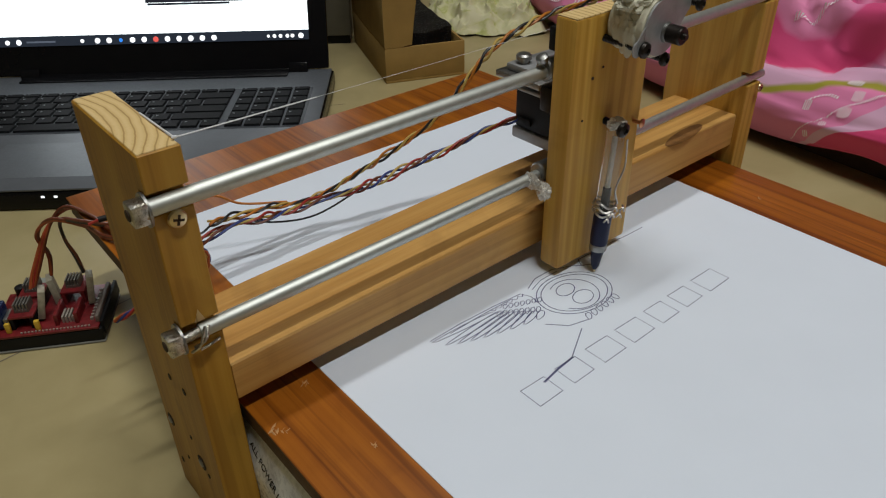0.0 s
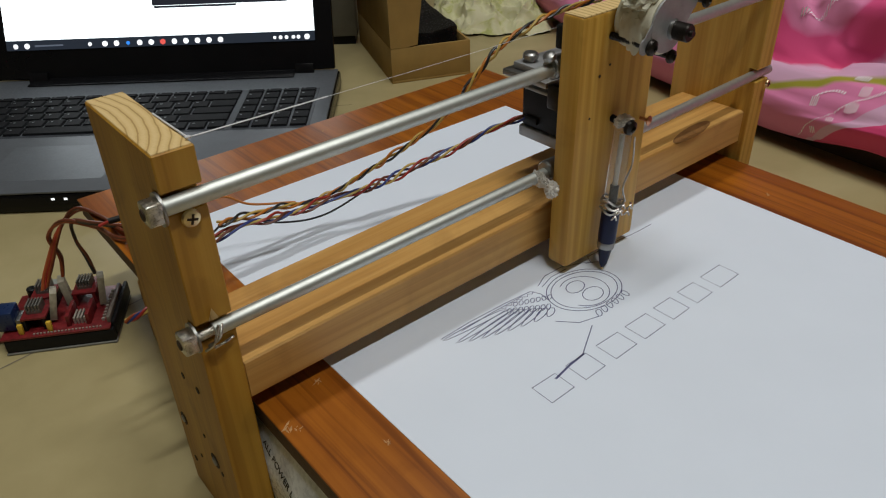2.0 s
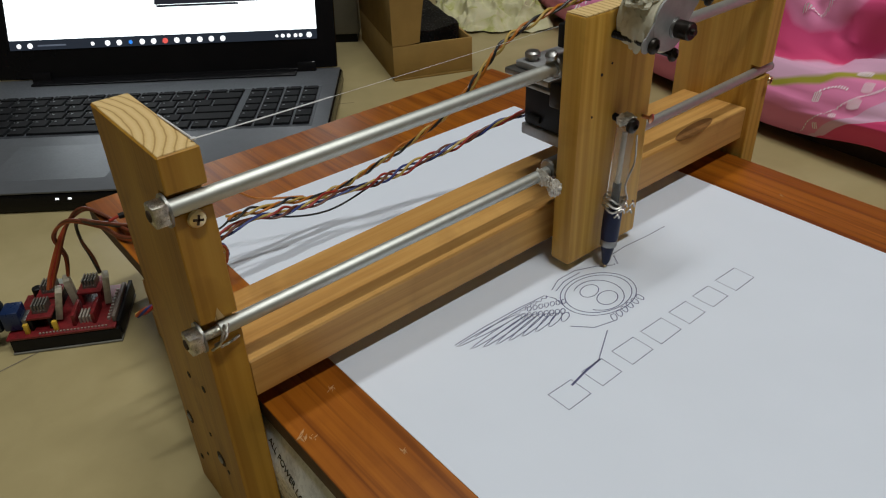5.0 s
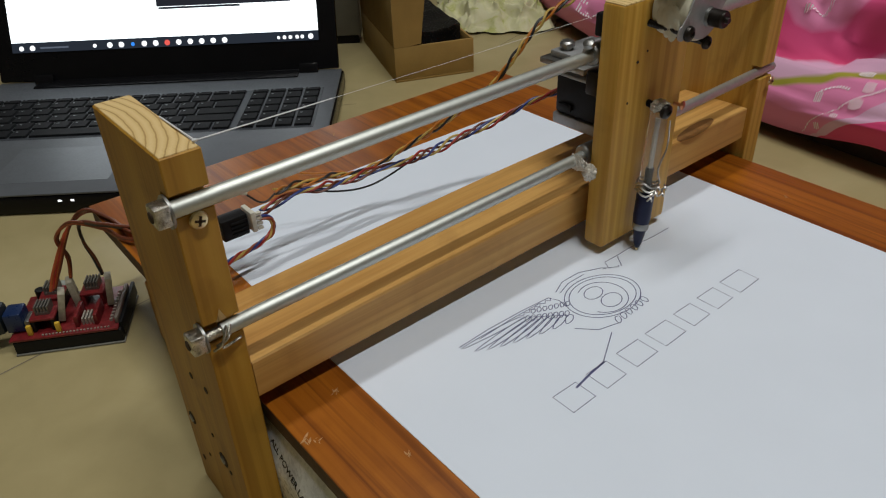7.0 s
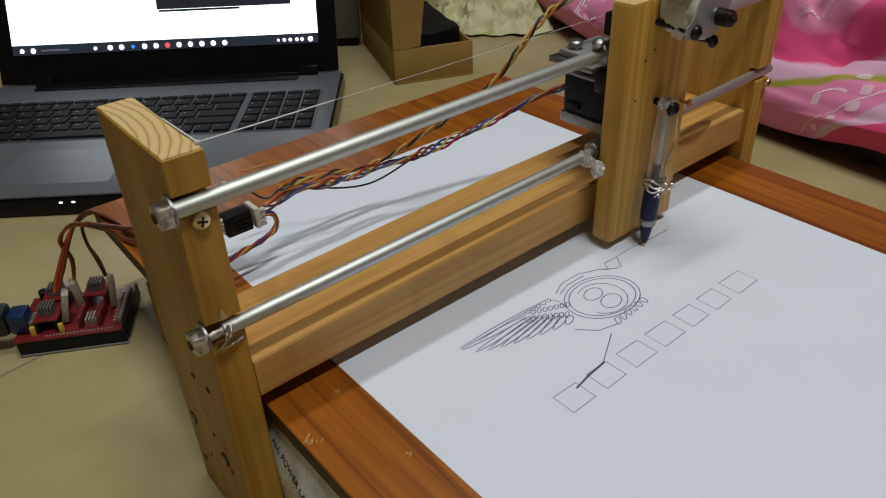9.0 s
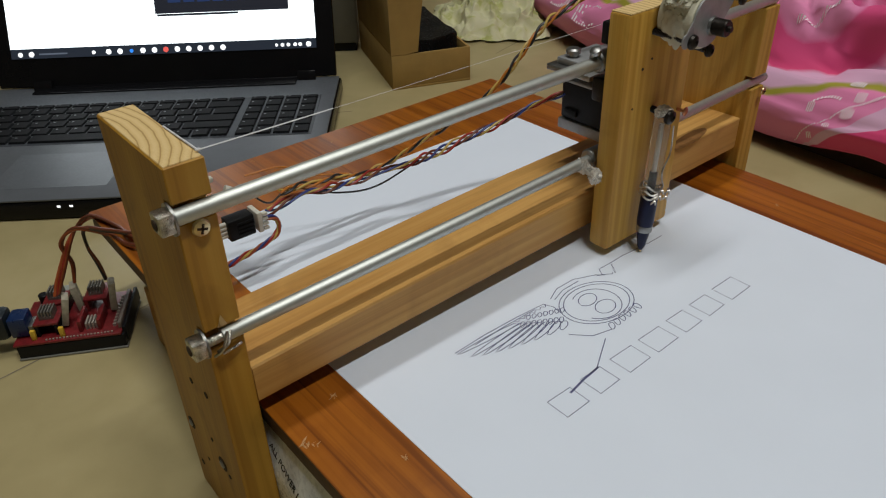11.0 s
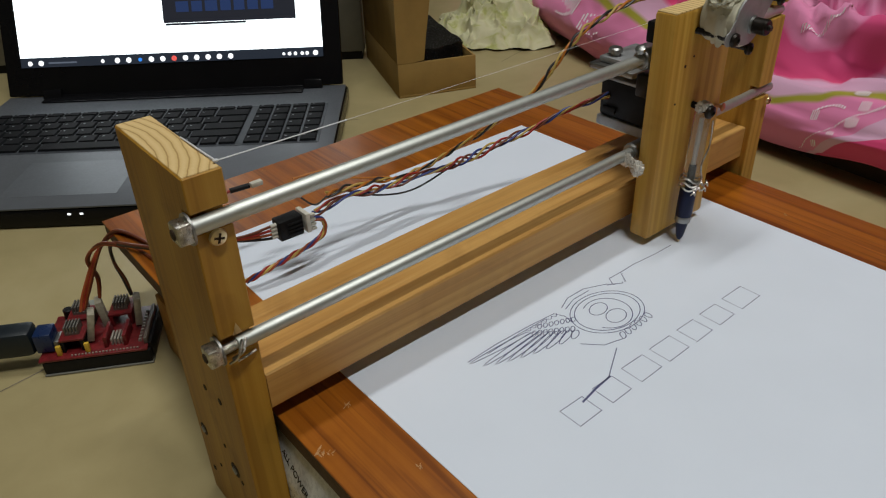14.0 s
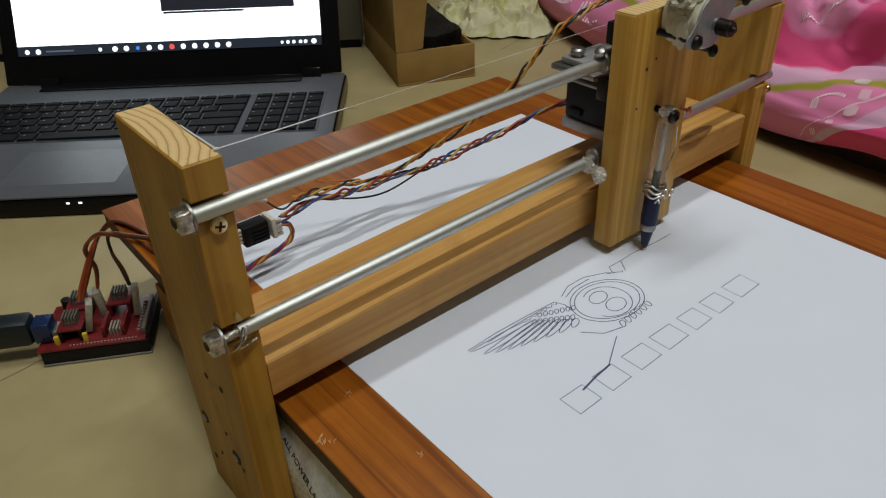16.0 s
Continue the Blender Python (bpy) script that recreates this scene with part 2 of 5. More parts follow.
# ---------------- plotter frame ----------------
ROD1, ROD2 = 0.1952, 0.1382
ROD1_END, ROD2_END = 0.1987, 0.1455
CAR = (0.2775, -0.013, 0.0945)
BED_Z = 0.0875


def end_grain():
    """Sawn pine end with growth rings round a heart off one corner."""
    m, nodes, links, b = material("pine_end_grain")
    tc, mp = nodes.new("ShaderNodeTexCoord"), nodes.new("ShaderNodeMapping")
    mp.inputs["Location"].default_value = (0.268, -0.012, 0)
    links.new(tc.outputs["Object"], mp.inputs["Vector"])
    rings = node(nodes, "ShaderNodeTexWave", Scale=88.0, Distortion=1.6, Detail=3.0)
    rings.wave_type, rings.rings_direction = "RINGS", "Z"
    rings.inputs["Detail Scale"].default_value = 1.0
    saw = node(nodes, "ShaderNodeTexNoise", Scale=900.0, Detail=4.0)
    links.new(mp.outputs[0], rings.inputs["Vector"]), links.new(tc.outputs["Object"], saw.inputs["Vector"])
    r = ramp(nodes, [(0.0, (0.42, 0.26, 0.09)), (0.12, (0.66, 0.47, 0.20)), (1.0, (0.72, 0.53, 0.25))])
    links.new(rings.outputs["Fac"], r.inputs[0]), links.new(r.outputs[0], b.inputs["Base Color"])
    b.inputs["Roughness"].default_value = 0.8
    bump(nodes, links, b, saw.outputs[0], 0.5, 0.0006)
    return m


M_END = end_grain()
# near-black paint stands in for the shade inside holes and recesses
M_HOLE = plain("hole_shade", (0.035, 0.018, 0.008), 0.8, 0.0, 0.3, 400, 0.3)


def notched_post(x0, x1, y0, y1, h, notches):
    """An upright whose front edge has slots for the rods."""
    bm = bmesh.new()
    line = [(y0, 0.0)]
    for z in notches:
        line += [(y0, z - 0.0036), (y0 + 0.0065, z - 0.0036), (y0 + 0.0065, z + 0.0047), (y0, z + 0.0047)]
    line += [(y0, h), (y1, h), (y1, 0.0)]
    sides = [[bm.verts.new((x, y, z)) for y, z in line] for x in (x0, x1)]
    bm.faces.new(sides[0]), bm.faces.new(sides[1][::-1])
    for k in range(len(line)):
        j = (k + 1) % len(line)
        bm.faces.new((sides[0][j], sides[0][k], sides[1][k], sides[1][j]))
    bmesh.ops.recalc_face_normals(bm, faces=bm.faces[:])
    bmesh.ops.bevel(bm, geom=bm.edges[:], offset=0.0005, segments=1, affect="EDGES")
    return bm


def tapered_plank():
    """The crosspiece, tapered towards one end to fit its edges in the camera's view."""
    bm = bmesh.new()
    rows = []
    for k in range(25):
        x = 0.0157 + (0.3856 - 0.0157) * k / 24
        taper = max(0.0, 1 - x / 0.21) ** 1.15
        low, high = 0.0988 - 0.0029 * taper, 0.1210 - 0.0058 * taper
        e = 0.0007
        ring = [(0.0002 + e, low), (0.0497 - e, low), (0.0497, low + e), (0.0497, high - e), (0.0497 - e, high), (0.0002 + e, high), (0.0002, high - e), (0.0002, low + e)]
        rows.append([bm.verts.new((x, y, z)) for y, z in ring])
    for p, q in zip(rows, rows[1:]):
        for j in range(8):
            bm.faces.new((p[j], p[(j + 1) % 8], q[(j + 1) % 8], q[j]))
    bm.faces.new(rows[0][::-1]), bm.faces.new(rows[-1])
    bmesh.ops.recalc_face_normals(bm, faces=bm.faces[:])
    return bm


def cross_screw(parent, place, axis, r, mat, label):
    a, d = Vector(place), Vector(axis).normalized()
    head = part("screw", lathe([(r * 0.9, 0), (r, r * 0.15), (r * 0.86, r * 0.42), (r * 0.4, r * 0.55), (0, r * 0.56)], a, d, 24), mat, parent, label)
    s = d.cross(Vector((0.3, 0.2, 1))).normalized()
    w = s.cross(d)
    bm = bmesh.new()
    for p, q in ((s, w), (w, s)):
        c = a + d * r * 0.5
        v = [bm.verts.new(c + i * p * r * 0.55 + j * q * r * 0.13 + k * d * r * 0.1) for k in (0, 1) for i, j in ((-1, -1), (1, -1), (1, 1), (-1, 1))]
        bm.faces.new(v[4:])
        for k in range(4):
            bm.faces.new((v[k], v[(k + 1) % 4], v[4 + (k + 1) % 4], v[4 + k]))
    # raised cross, coloured dark as the shade of a recess
    part("recess", bm, M_HOLE, head, smooth=0)
    return head


def plotter_frame():
    f = thing("pen_plotter", (0.2, 0.03, 0.0), "homemade pen plotter frame of pine uprights, plank and rods", "plotter")
    post = part("upright", notched_post(0.0, 0.0155, 0.0, 0.0665, 0.2145, (ROD2, ROD1)), M_POST, f, "knotted pine upright with sawn end grain")
    part("end_face", box(0.0006, 0.0149, 0.0006, 0.0659, 0.2142, 0.2149, 0.0002, 1), M_END, post, "rough sawn end grain with growth rings")
    post_r = part("upright", notched_post(0.3858, 0.4013, -0.0035, 0.0590, 0.2145, (ROD2_END - 0.0002, ROD1_END)), M_PLATE, f)
    part("end_face", box(0.3864, 0.4007, -0.0029, 0.0584, 0.2142, 0.2149, 0.0002, 1), M_END, post_r)
    plank = part("crosspiece", tapered_plank(), M_BEAM, f, "wide pale pine plank with a knot")
    part("upper_rod", rod_between((-0.001, 0.0003, ROD1), (0.3995, 0.0003, ROD1_END), 0.0033, bevel=0.0006, sides=32), M_ROD, f, "bright steel guide rod")
    part("lower_rod", rod_between((0.0065, 0.0003, ROD2 + 0.0001), (0.4065, 0.0003, ROD2_END), 0.0031, bevel=0.0006, sides=32), M_ROD, f, "bright steel guide rod")
    # square-headed stops on the rod ends
    for z in (ROD1, ROD2):
        stop = part("rod_stop", box(-0.0070, -0.0010, -0.0040, 0.0040, z - 0.0041, z + 0.0041, 0.0009), M_NUT, f, "zinc plated nut on the rod end")
        part("washer", lathe([(0.0064, 0), (0.0064, 0.001)], (-0.0013, 0.002, z - 0.001), (1, 0, 0), 28), M_STEEL, stop)
        part("thread_end", lathe([(0.0022, 0), (0.0022, 0.0004), (0.0018, 0.0006)], (-0.0070, 0, z), (-1, 0, 0), 16), M_HOLE, stop)
    cross_screw(f, (0.0082, -0.0004, ROD1 - 0.0066), (0, -1, 0), 0.0036, M_BRASS, "brass cross-head screw")
    # bent nails and a stub that hold the lower rod end
    part("rod_pin", rod_between((-0.001, 0.0003, ROD2 - 0.0004), (0.0068, 0.0003, ROD2), 0.0021, sides=16), M_NUT, f, "thin threaded end of the lower rod")
    for a, b, c in (((0.0015, -0.0014, ROD2 - 0.0068), (0.0045, -0.0042, ROD2 - 0.0030), (0.0080, -0.0030, ROD2 + 0.0036)), ((0.0030, -0.0016, ROD2 - 0.0050), (0.0068, -0.0046, ROD2 - 0.0012), (0.0100, -0.0014, ROD2 + 0.0024)), ((0.0050, -0.0012, ROD2 - 0.0074), (0.0090, -0.0016, ROD2 - 0.0066), (0.0136, -0.0008, ROD2 - 0.0062))):
        part("bent_nail", tube(smooth_path([a, b, c], 6), 0.0006, 7), M_NUT, f, "small bent steel nail")
    cross_screw(f, (0.3965, -0.0059, ROD2_END - 0.0062), (0, -1, 0), 0.0028, M_BRASS, "small brass screw")
    # splinter beside the lower slot
    bm = bmesh.new()
    v = [bm.verts.new(p) for p in ((0.0055, -0.0002, 0.1430), (0.0098, -0.0002, 0.1430), (0.0072, -0.0018, 0.1498), (0.0076, 0.001, 0.1430))]
    for k in ((0, 1, 2), (1, 3, 2), (3, 0, 2), (0, 3, 1)):
        bm.faces.new([v[i] for i in k])
    part("splinter", bm, M_END, post, "raised wood splinter", smooth=0)
    # bolts and drilled holes in the outer face, as flat discs of painted shade
    for y, z, r in ((0.058, 0.050, 0.0036), (0.023, 0.049, 0.0040)):
        h = part("bolt_hole", lathe([(r, 0), (r * 1.04, 0.0004)], (0.0001, y, z), (-1, 0, 0), 20), M_HOLE, post, "bolt hole as a flat disc painted dark like its shade")
        part("bolt", lathe([(r * 0.62, 0), (r * 0.5, 0.0007)], (-0.0002, y + 0.0005, z - 0.0005), (-1, 0, 0), 6), M_STEEL, h)
    for y, z, r in ((0.037, 0.093, 0.0016), (0.020, 0.096, 0.0017), (0.058, 0.021, 0.0016), (0.017, 0.045, 0.0012), (0.030, 0.060, 0.0011), (0.045, 0.034, 0.001)):
        part("nail_hole", lathe([(r, 0), (r * 1.05, 0.0004)], (0.0001, y, z), (-1, 0, 0), 12), M_HOLE, post)
    # knots and a nail hole
    bm = lathe([(1, 0), (1.02, 0.05)], (0, 0, 0), (0, 0, 1), 24)
    bmesh.ops.transform(bm, matrix=Matrix.Translation((0.332, 0.0040, 0.12105)) @ Matrix.Rotation(0.12, 4, "Z") @ Matrix.Diagonal((0.022, 0.0050, 0.003, 1)), verts=bm.verts)
    part("knot", bm, plain("brown_knot", (0.20, 0.09, 0.025), 0.55, 0, 0.3, 120, 0.2), plank, "dark brown knot")
    part("nail_hole", lathe([(0.0012, 0), (0.0012, 0.0004)], (0.3857, 0.020, 0.187), (-1, 0, 0), 12), M_HOLE, post_r)
    return f


FRAME = plotter_frame()


def nylon_string():
    bm = tube([(0.0146, 0.034, 0.2153), (0.0146, 0.02, 0.2157), (0.0150, 0.0035, 0.2158)], 0.00035, 6)
    tube([(0.0150, 0.0035, 0.2158), (0.04, 0.0035, 0.2156), (0.071, 0.0035, 0.2154)], 0.00028, 6, bm)
    tube([(0.071, 0.0035, 0.2154), (0.12, 0.0035, 0.2152), (0.25, 0.0035, 0.2154), (0.387, 0.004, 0.2158)], 0.00009, 6, bm)
    ob = thing("drive_string", (0.015, 0.0035, 0.215), "thin white nylon drive string stretched between the uprights", "string")
    part("strand", bm, plain("white_nylon", (0.75, 0.76, 0.78), 0.4, 0, 0.05, 300, 0.1), ob)
    knot = bmesh.new()
    bmesh.ops.create_icosphere(knot, subdivisions=2, radius=0.0008, matrix=Matrix.Translation((0.0150, 0.0035, 0.2159)) @ Matrix.Diagonal((1.5, 1, 0.8, 1)))
    part("knot", knot, plain("knotted_nylon", (0.7, 0.71, 0.73), 0.4, 0, 0.1, 900, 0.3), ob)


nylon_string()

# ---------------- bed, paper and rails ----------------
M_EDGE = plain("dark_board_edge", (0.085, 0.045, 0.020), 0.7, 0, 0.3, 80, 0.3)
M_CHIP = plain("chipped_laminate", (0.50, 0.27, 0.11), 0.8, 0, 0.25, 500, 0.5)


def bed():
    b = thing("plotter_bed", (0.2, 0.0, 0.07), "sliding reddish brown laminated board under the paper", "board")
    part("core", box(0.0192, 0.3808, -0.299, 0.241, 0.0755, BED_Z - 0.0012, 0.0006), M_EDGE, b, "dark rough board core")
    top = part("laminate", box(0.0185, 0.3815, -0.30, 0.242, BED_Z - 0.0014, BED_Z, 0.0005), M_BED, b, "reddish brown wood-grain laminate")
    for x, y, n, r in ((0.0205, -0.0285, 7, 0.0036), (0.0250, -0.0315, 5, 0.0026), (0.0455, -0.013, 6, 0.0028), (0.0479, -0.0613, 6, 0.0028), (0.1986, 0.2256, 5, 0.003), (0.135, 0.236, 5, 0.002), (0.26, 0.2335, 5, 0.002), (0.105, 0.236, 4, 0.0022), (0.3516, -0.0539, 5, 0.0028)):
        bm = bmesh.new()
        for k in range(n):
            a = 0.9 + random.uniform(-0.9, 0.9)
            c = Vector((x + random.uniform(-0.7, 0.7) * r, y + random.uniform(-0.7, 0.7) * r, BED_Z + 0.0001))
            d = Vector((math.cos(a), math.sin(a), 0)) * random.uniform(0.2, 0.6) * r
            w = Vector((-d.y, d.x, 0)) * random.uniform(0.12, 0.35)
            v = [bm.verts.new(c + p) for p in (-d, w, d + Vector((0, 0, 0.0005)), -w)]
            bm.faces.new(v)
        bmesh.ops.recalc_face_normals(bm, faces=bm.faces[:])
        part("chip", bm, M_CHIP, top, "splintered pale chip", smooth=0)
    part("batten", box(0.028, 0.046, -0.29, 0.23, 0.058, 0.0753, 0.001), M_BEAM, b, "pine batten under the board")
    part("batten", box(0.354, 0.372, -0.29, 0.23, 0.058, 0.0753, 0.001), M_BEAM, b)
    return b


BED = bed()


def slide_rails():
    for x in (0.030, 0.356):
        r = thing("slide_rail", (x + 0.007, 0.0, 0.0), "grey steel drawer slide under the board on wooden blocks", "rail", "slide rails under the bed")
        part("channel", box(x, x + 0.014, -0.28, 0.22, 0.046, 0.0578, 0.001), M_STEEL, r)
        for y in (-0.24, 0.04, 0.18):
            part("block", box(x - 0.002, x + 0.016, y - 0.02, y + 0.02, 0.0, 0.0459, 0.001), M_BEAM, r)


slide_rails()


def ribbon(bm, pts, w, z, closed=False):
    """A flat ink line through points of the paper."""
    p = [Vector((x, y, 0)) for x, y in pts]
    n = len(p)
    left, right = [], []
    for i in range(n):
        a = p[(i - 1) % n] if closed or i else p[i]
        c = p[(i + 1) % n] if closed or i < n - 1 else p[i]
        d = (c - a).normalized() if (c - a).length > 1e-9 else Vector((1, 0, 0))
        o = Vector((-d.y, d.x, 0)) * w / 2
        left.append(bm.verts.new(p[i] + o + Vector((0, 0, z)))), right.append(bm.verts.new(p[i] - o + Vector((0, 0, z))))
    for i in range(n if closed else n - 1):
        j = (i + 1) % n
        bm.faces.new((right[i], right[j], left[j], left[i]))


def arc(cx, cy, rx, ry, a0=0, a1=360, n=40, turn=0.0):
    c, s = math.cos(radians(turn)), math.sin(radians(turn))
    out = []
    for k in range(n):
        a = radians(a0 + (a1 - a0) * k / (n if abs(a1 - a0) >= 360 else n - 1))
        x, y = rx * math.cos(a), ry * math.sin(a)
        out.append((cx + c * x - s * y, cy + s * x + c * y))
    return out


def leaf_loop(ax, ay, bx, by, w, n=14):
    """A long drop-shaped outline from root a to tip b."""
    d, out = Vector((bx - ax, by - ay, 0)), []
    o = Vector((-d.y, d.x, 0)).normalized()
    for k in range(2 * n):
        t = k / n if k < n else 2 - k / n
        side = 1 if k < n else -1
        wide = w * (0.35 + 0.65 * math.sin(math.pi * min(1, t * 1.02) ** 0.8)) * (1 if t < 0.97 else 0.4)
        q = Vector((ax, ay, 0)) + d * t + o * side * wide / 2
        out.append((q.x, q.y))
    return out


def paper():
    p = thing("drawing_paper", (0.2, 0.0, BED_Z), "large white drawing sheet with thin pen outlines on the bed", "paper")
    part("sheet", box(0.0562, 0.3335, -0.26, 0.164, BED_Z, BED_Z + 0.0004), M_PAPER, p, "plain white sheet")
    z, w = BED_Z + 0.00046, 0.00048
    cx, cy = 0.1890, -0.0455
    bm = bmesh.new()
    for k in (1.0, 0.88):
        ribbon(bm, arc(cx, cy, 0.0218 * k, 0.0165 * k, n=56, turn=-6), w, z, True)
    ribbon(bm, arc(cx - 0.002, cy + 0.0045, 0.0062, 0.0042, n=26, turn=10), w, z, True)
    ribbon(bm, arc(cx + 0.0005, cy - 0.0055, 0.0066, 0.0048, n=26, turn=10), w, z, True)
    ribbon(bm, arc(cx - 0.001, cy - 0.001, 0.0135, 0.0125, -150, 120, 40), w, z)
    part("ring_outline", bm, M_INK, p, "round emblem outline in thin ink", smooth=0)
    bm = bmesh.new()
    # long feathers from the shoulder, then rows of short ones
    for k in range(9):
        t = k / 8
        tip = (0.1065 + 0.0515 * t ** 1.25, -0.0285 - 0.0205 * t ** 0.62)
        root = (0.1465 + 0.0185 * t, -0.0305 - 0.0150 * t)
        ribbon(bm, leaf_loop(root[0], root[1], tip[0], tip[1], 0.0030 + 0.0006 * t), w, z, True)
    for row, (x, y, size, count) in enumerate(((0.1485, -0.0315, 0.0052, 8), (0.1545, -0.0295, 0.0040, 7))):
        for k in range(count):
            t = k / (count - 1)
            ax, ay = x + 0.0175 * t, y - 0.0105 * t + 0.003 * row * t
            ribbon(bm, leaf_loop(ax, ay, ax - size * 0.8, ay - size * 0.62, 0.0021, 8), w, z, True)
    ribbon(bm, [(0.1675 - 0.0225 * k / 12, -0.0290 + 0.0006 * k / 12 - 0.0016 * (k % 2)) for k in range(13)], w, z)
    ribbon(bm, [(0.1065, -0.0270), (0.126, -0.0262), (0.149, -0.0268), (0.1665, -0.0282), (0.1690, -0.0335), (0.1680, -0.0395)], w, z)
    ribbon(bm, [(0.118, -0.0288), (0.140, -0.0280), (0.160, -0.0284)], w, z)
    part("wing_outline", bm, M_INK, p, "feathered wing outline in thin ink", smooth=0)
    for k in range(6):
        t = k / 5
        bm = bmesh.new()
        ribbon(bm, leaf_loop(0.181 + 0.021 * t, -0.0615 + 0.002 * t, 0.1775 + 0.0245 * t, -0.066 + 0.0015 * t, 0.003, 8), w, z, True)
        part("short_feather", bm, M_INK, p, smooth=0)
    for line in ([(0.173, -0.0275), (0.182, -0.0235), (0.195, -0.0235), (0.208, -0.029), (0.2115, -0.0325)], [(0.174, -0.0295), (0.1835, -0.0265), (0.196, -0.0265)],
                 [(0.158, -0.054), (0.166, -0.0625), (0.177, -0.0655)], [(0.2075, -0.030), (0.2115, -0.0318), (0.2155, -0.0345), (0.2165, -0.0335)]):
        bm = bmesh.new()
        ribbon(bm, line, w, z)
        part("side_stroke", bm, M_INK, p, smooth=0)
    bm = bmesh.new()
    ribbon(bm, [(0.2105, -0.0315), (0.2135, -0.0265), (0.2235, -0.0268), (0.2345, -0.0265), (0.2545, -0.0282), (0.2685, -0.0284)], w * 0.9, z)
    zig = []
    for k in range(12):
        zig.append((0.2225 - 0.0055 * k / 11 + 0.0008 * (k % 2), -0.0275 - 0.0075 * k / 11))
    ribbon(bm, zig, w, z)
    part("latest_stroke", bm, M_INK, p, smooth=0)
    bm = bmesh.new()
    ribbon(bm, [(0.169, -0.068), (0.1505, -0.0785), (0.1495, -0.0798)], w, z)
    ribbon(bm, [(0.1502, -0.0792), (0.1385, -0.0803), (0.1275, -0.0822)], w * 2.2, z)
    part("stray_stroke", bm, M_INK, p, "thin straying pen line", smooth=0)
    # a row of outlined blocks
    for x0, x1 in ((0.1155, 0.1300), (0.1375, 0.1510), (0.1585, 0.1740), (0.1800, 0.1960), (0.2025, 0.2160), (0.2225, 0.2360), (0.2430, 0.2605)):
        bm = bmesh.new()
        ribbon(bm, [(x0, -0.0915), (x1, -0.0912), (x1, -0.0795), (x0, -0.0793)], w, z, True)
        part("outlined_block", bm, M_INK, p, smooth=0)
    return p


PAPER = paper()


def plastic_bag():
    bm = box(0.0150, 0.0262, -0.17, 0.022, 0.0, 0.068)
    bmesh.ops.subdivide_edges(bm, edges=bm.edges[:], cuts=14, use_grid_fill=True)
    for v in bm.verts:
        n = noise.noise_vector(v.co * 38) * 0.005 + noise.noise_vector(v.co * 110) * 0.0025
        v.co += Vector((n.x, n.y, n.z if v.co.z > 0.003 else 0))
        v.co.z = min(v.co.z * 1.08, 0.0748)
        lean = 0.0157 + 0.0080 * max(0.0, (v.co.z - 0.05) / 0.0245)
        v.co.x = max(min(v.co.x, 0.0272), lean + 0.0006 * noise.noise(v.co * 90))
        v.co.z = max(v.co.z, 0)
    b = thing("plastic_bag", (0.021, -0.075, 0), "crumpled white printed plastic bag tucked under the board", "bag")
    part("film", bm, plain("white_plastic_film", (0.80, 0.84, 0.90), 0.28, 0, 0.2, 60, 0.2), b)
    text = bpy.data.curves.new("word", "FONT")
    text.body, text.size, text.extrude = "ALL POWER LA", 0.0050, 0.0001
    ob = new("print", text)
    deps = bpy.context.evaluated_depsgraph_get()
    mesh = bpy.data.meshes.new_from_object(ob.evaluated_get(deps))
    bpy.data.objects.remove(ob)
    mesh.materials.clear()
    mesh.materials.append(M_BLACK)
    word = new("print", mesh)
    word.parent = b
    tilt, slope = radians(18), radians(20)
    along, over, out = Vector((0, -1, 0)), Vector((math.sin(tilt), 0, math.cos(tilt))), Vector((-math.cos(tilt), 0, math.sin(tilt)))
    run, rise = math.cos(slope) * along - math.sin(slope) * over, math.cos(slope) * over + math.sin(slope) * along
    word.matrix_basis = Matrix.Translation(Vector((0.0188, 0.0085, 0.0600)) - Vector(b.location)) @ Matrix((run, rise, out)).transposed().to_4x4()
    tagged(word, "black printed lettering")


plastic_bag()

# ---------------- pen carriage ----------------
M_TAPE = plain("cream_masking_tape", (0.62, 0.60, 0.47), 0.65, 0, 0.12, 90, 0.5)
M_NAVY = plain("navy_pen_plastic", (0.006, 0.010, 0.045), 0.35, 0, 0.1, 200, 0.05, gloss=0.3)
M_FLANGE = plain("grey_zinc_plate", (0.40, 0.41, 0.42), 0.55, 0.7, 0.1, 200, 0.15)
M_WIRE = plain("bare_twisted_wire", (0.55, 0.53, 0.5), 0.3, 1.0, 0.2, 400, 0.1)
M_FOIL = plain("crumpled_foil_tape", (0.62, 0.59, 0.53), 0.45, 0.3, 0.2, 300, 0.3)


def clear_plastic():
    m, nodes, links, b = material("clear_pen_barrel")
    b.inputs["Base Color"].default_value = (0.90, 0.90, 0.87, 1)
    b.inputs["Roughness"].default_value = 0.06
    b.inputs["Transmission Weight"].default_value = 0.88
    b.inputs["IOR"].default_value = 1.14
    return m


M_CLEAR = clear_plastic()


def long_screw(parent, a, b, r, label="long blackened machine screw"):
    a, b = Vector(a), Vector(b)
    d, n = (b - a), 26
    prof = [(r, 0)]
    for k in range(n):
        prof += [(r * 0.82, d.length * (k + 0.25) / n), (r, d.length * (k + 0.75) / n)]
    shank = part("screw", lathe(prof, a, d, 14), M_SCREW, parent, label)
    part("screw_head", lathe([(r * 1.9, 0), (r * 2.1, r * 0.4), (r * 1.9, r * 1.2), (r * 0.9, r * 1.7), (r * 0.7, r * 1.1)], b, d, 18), M_SCREW, shank)
    return shank


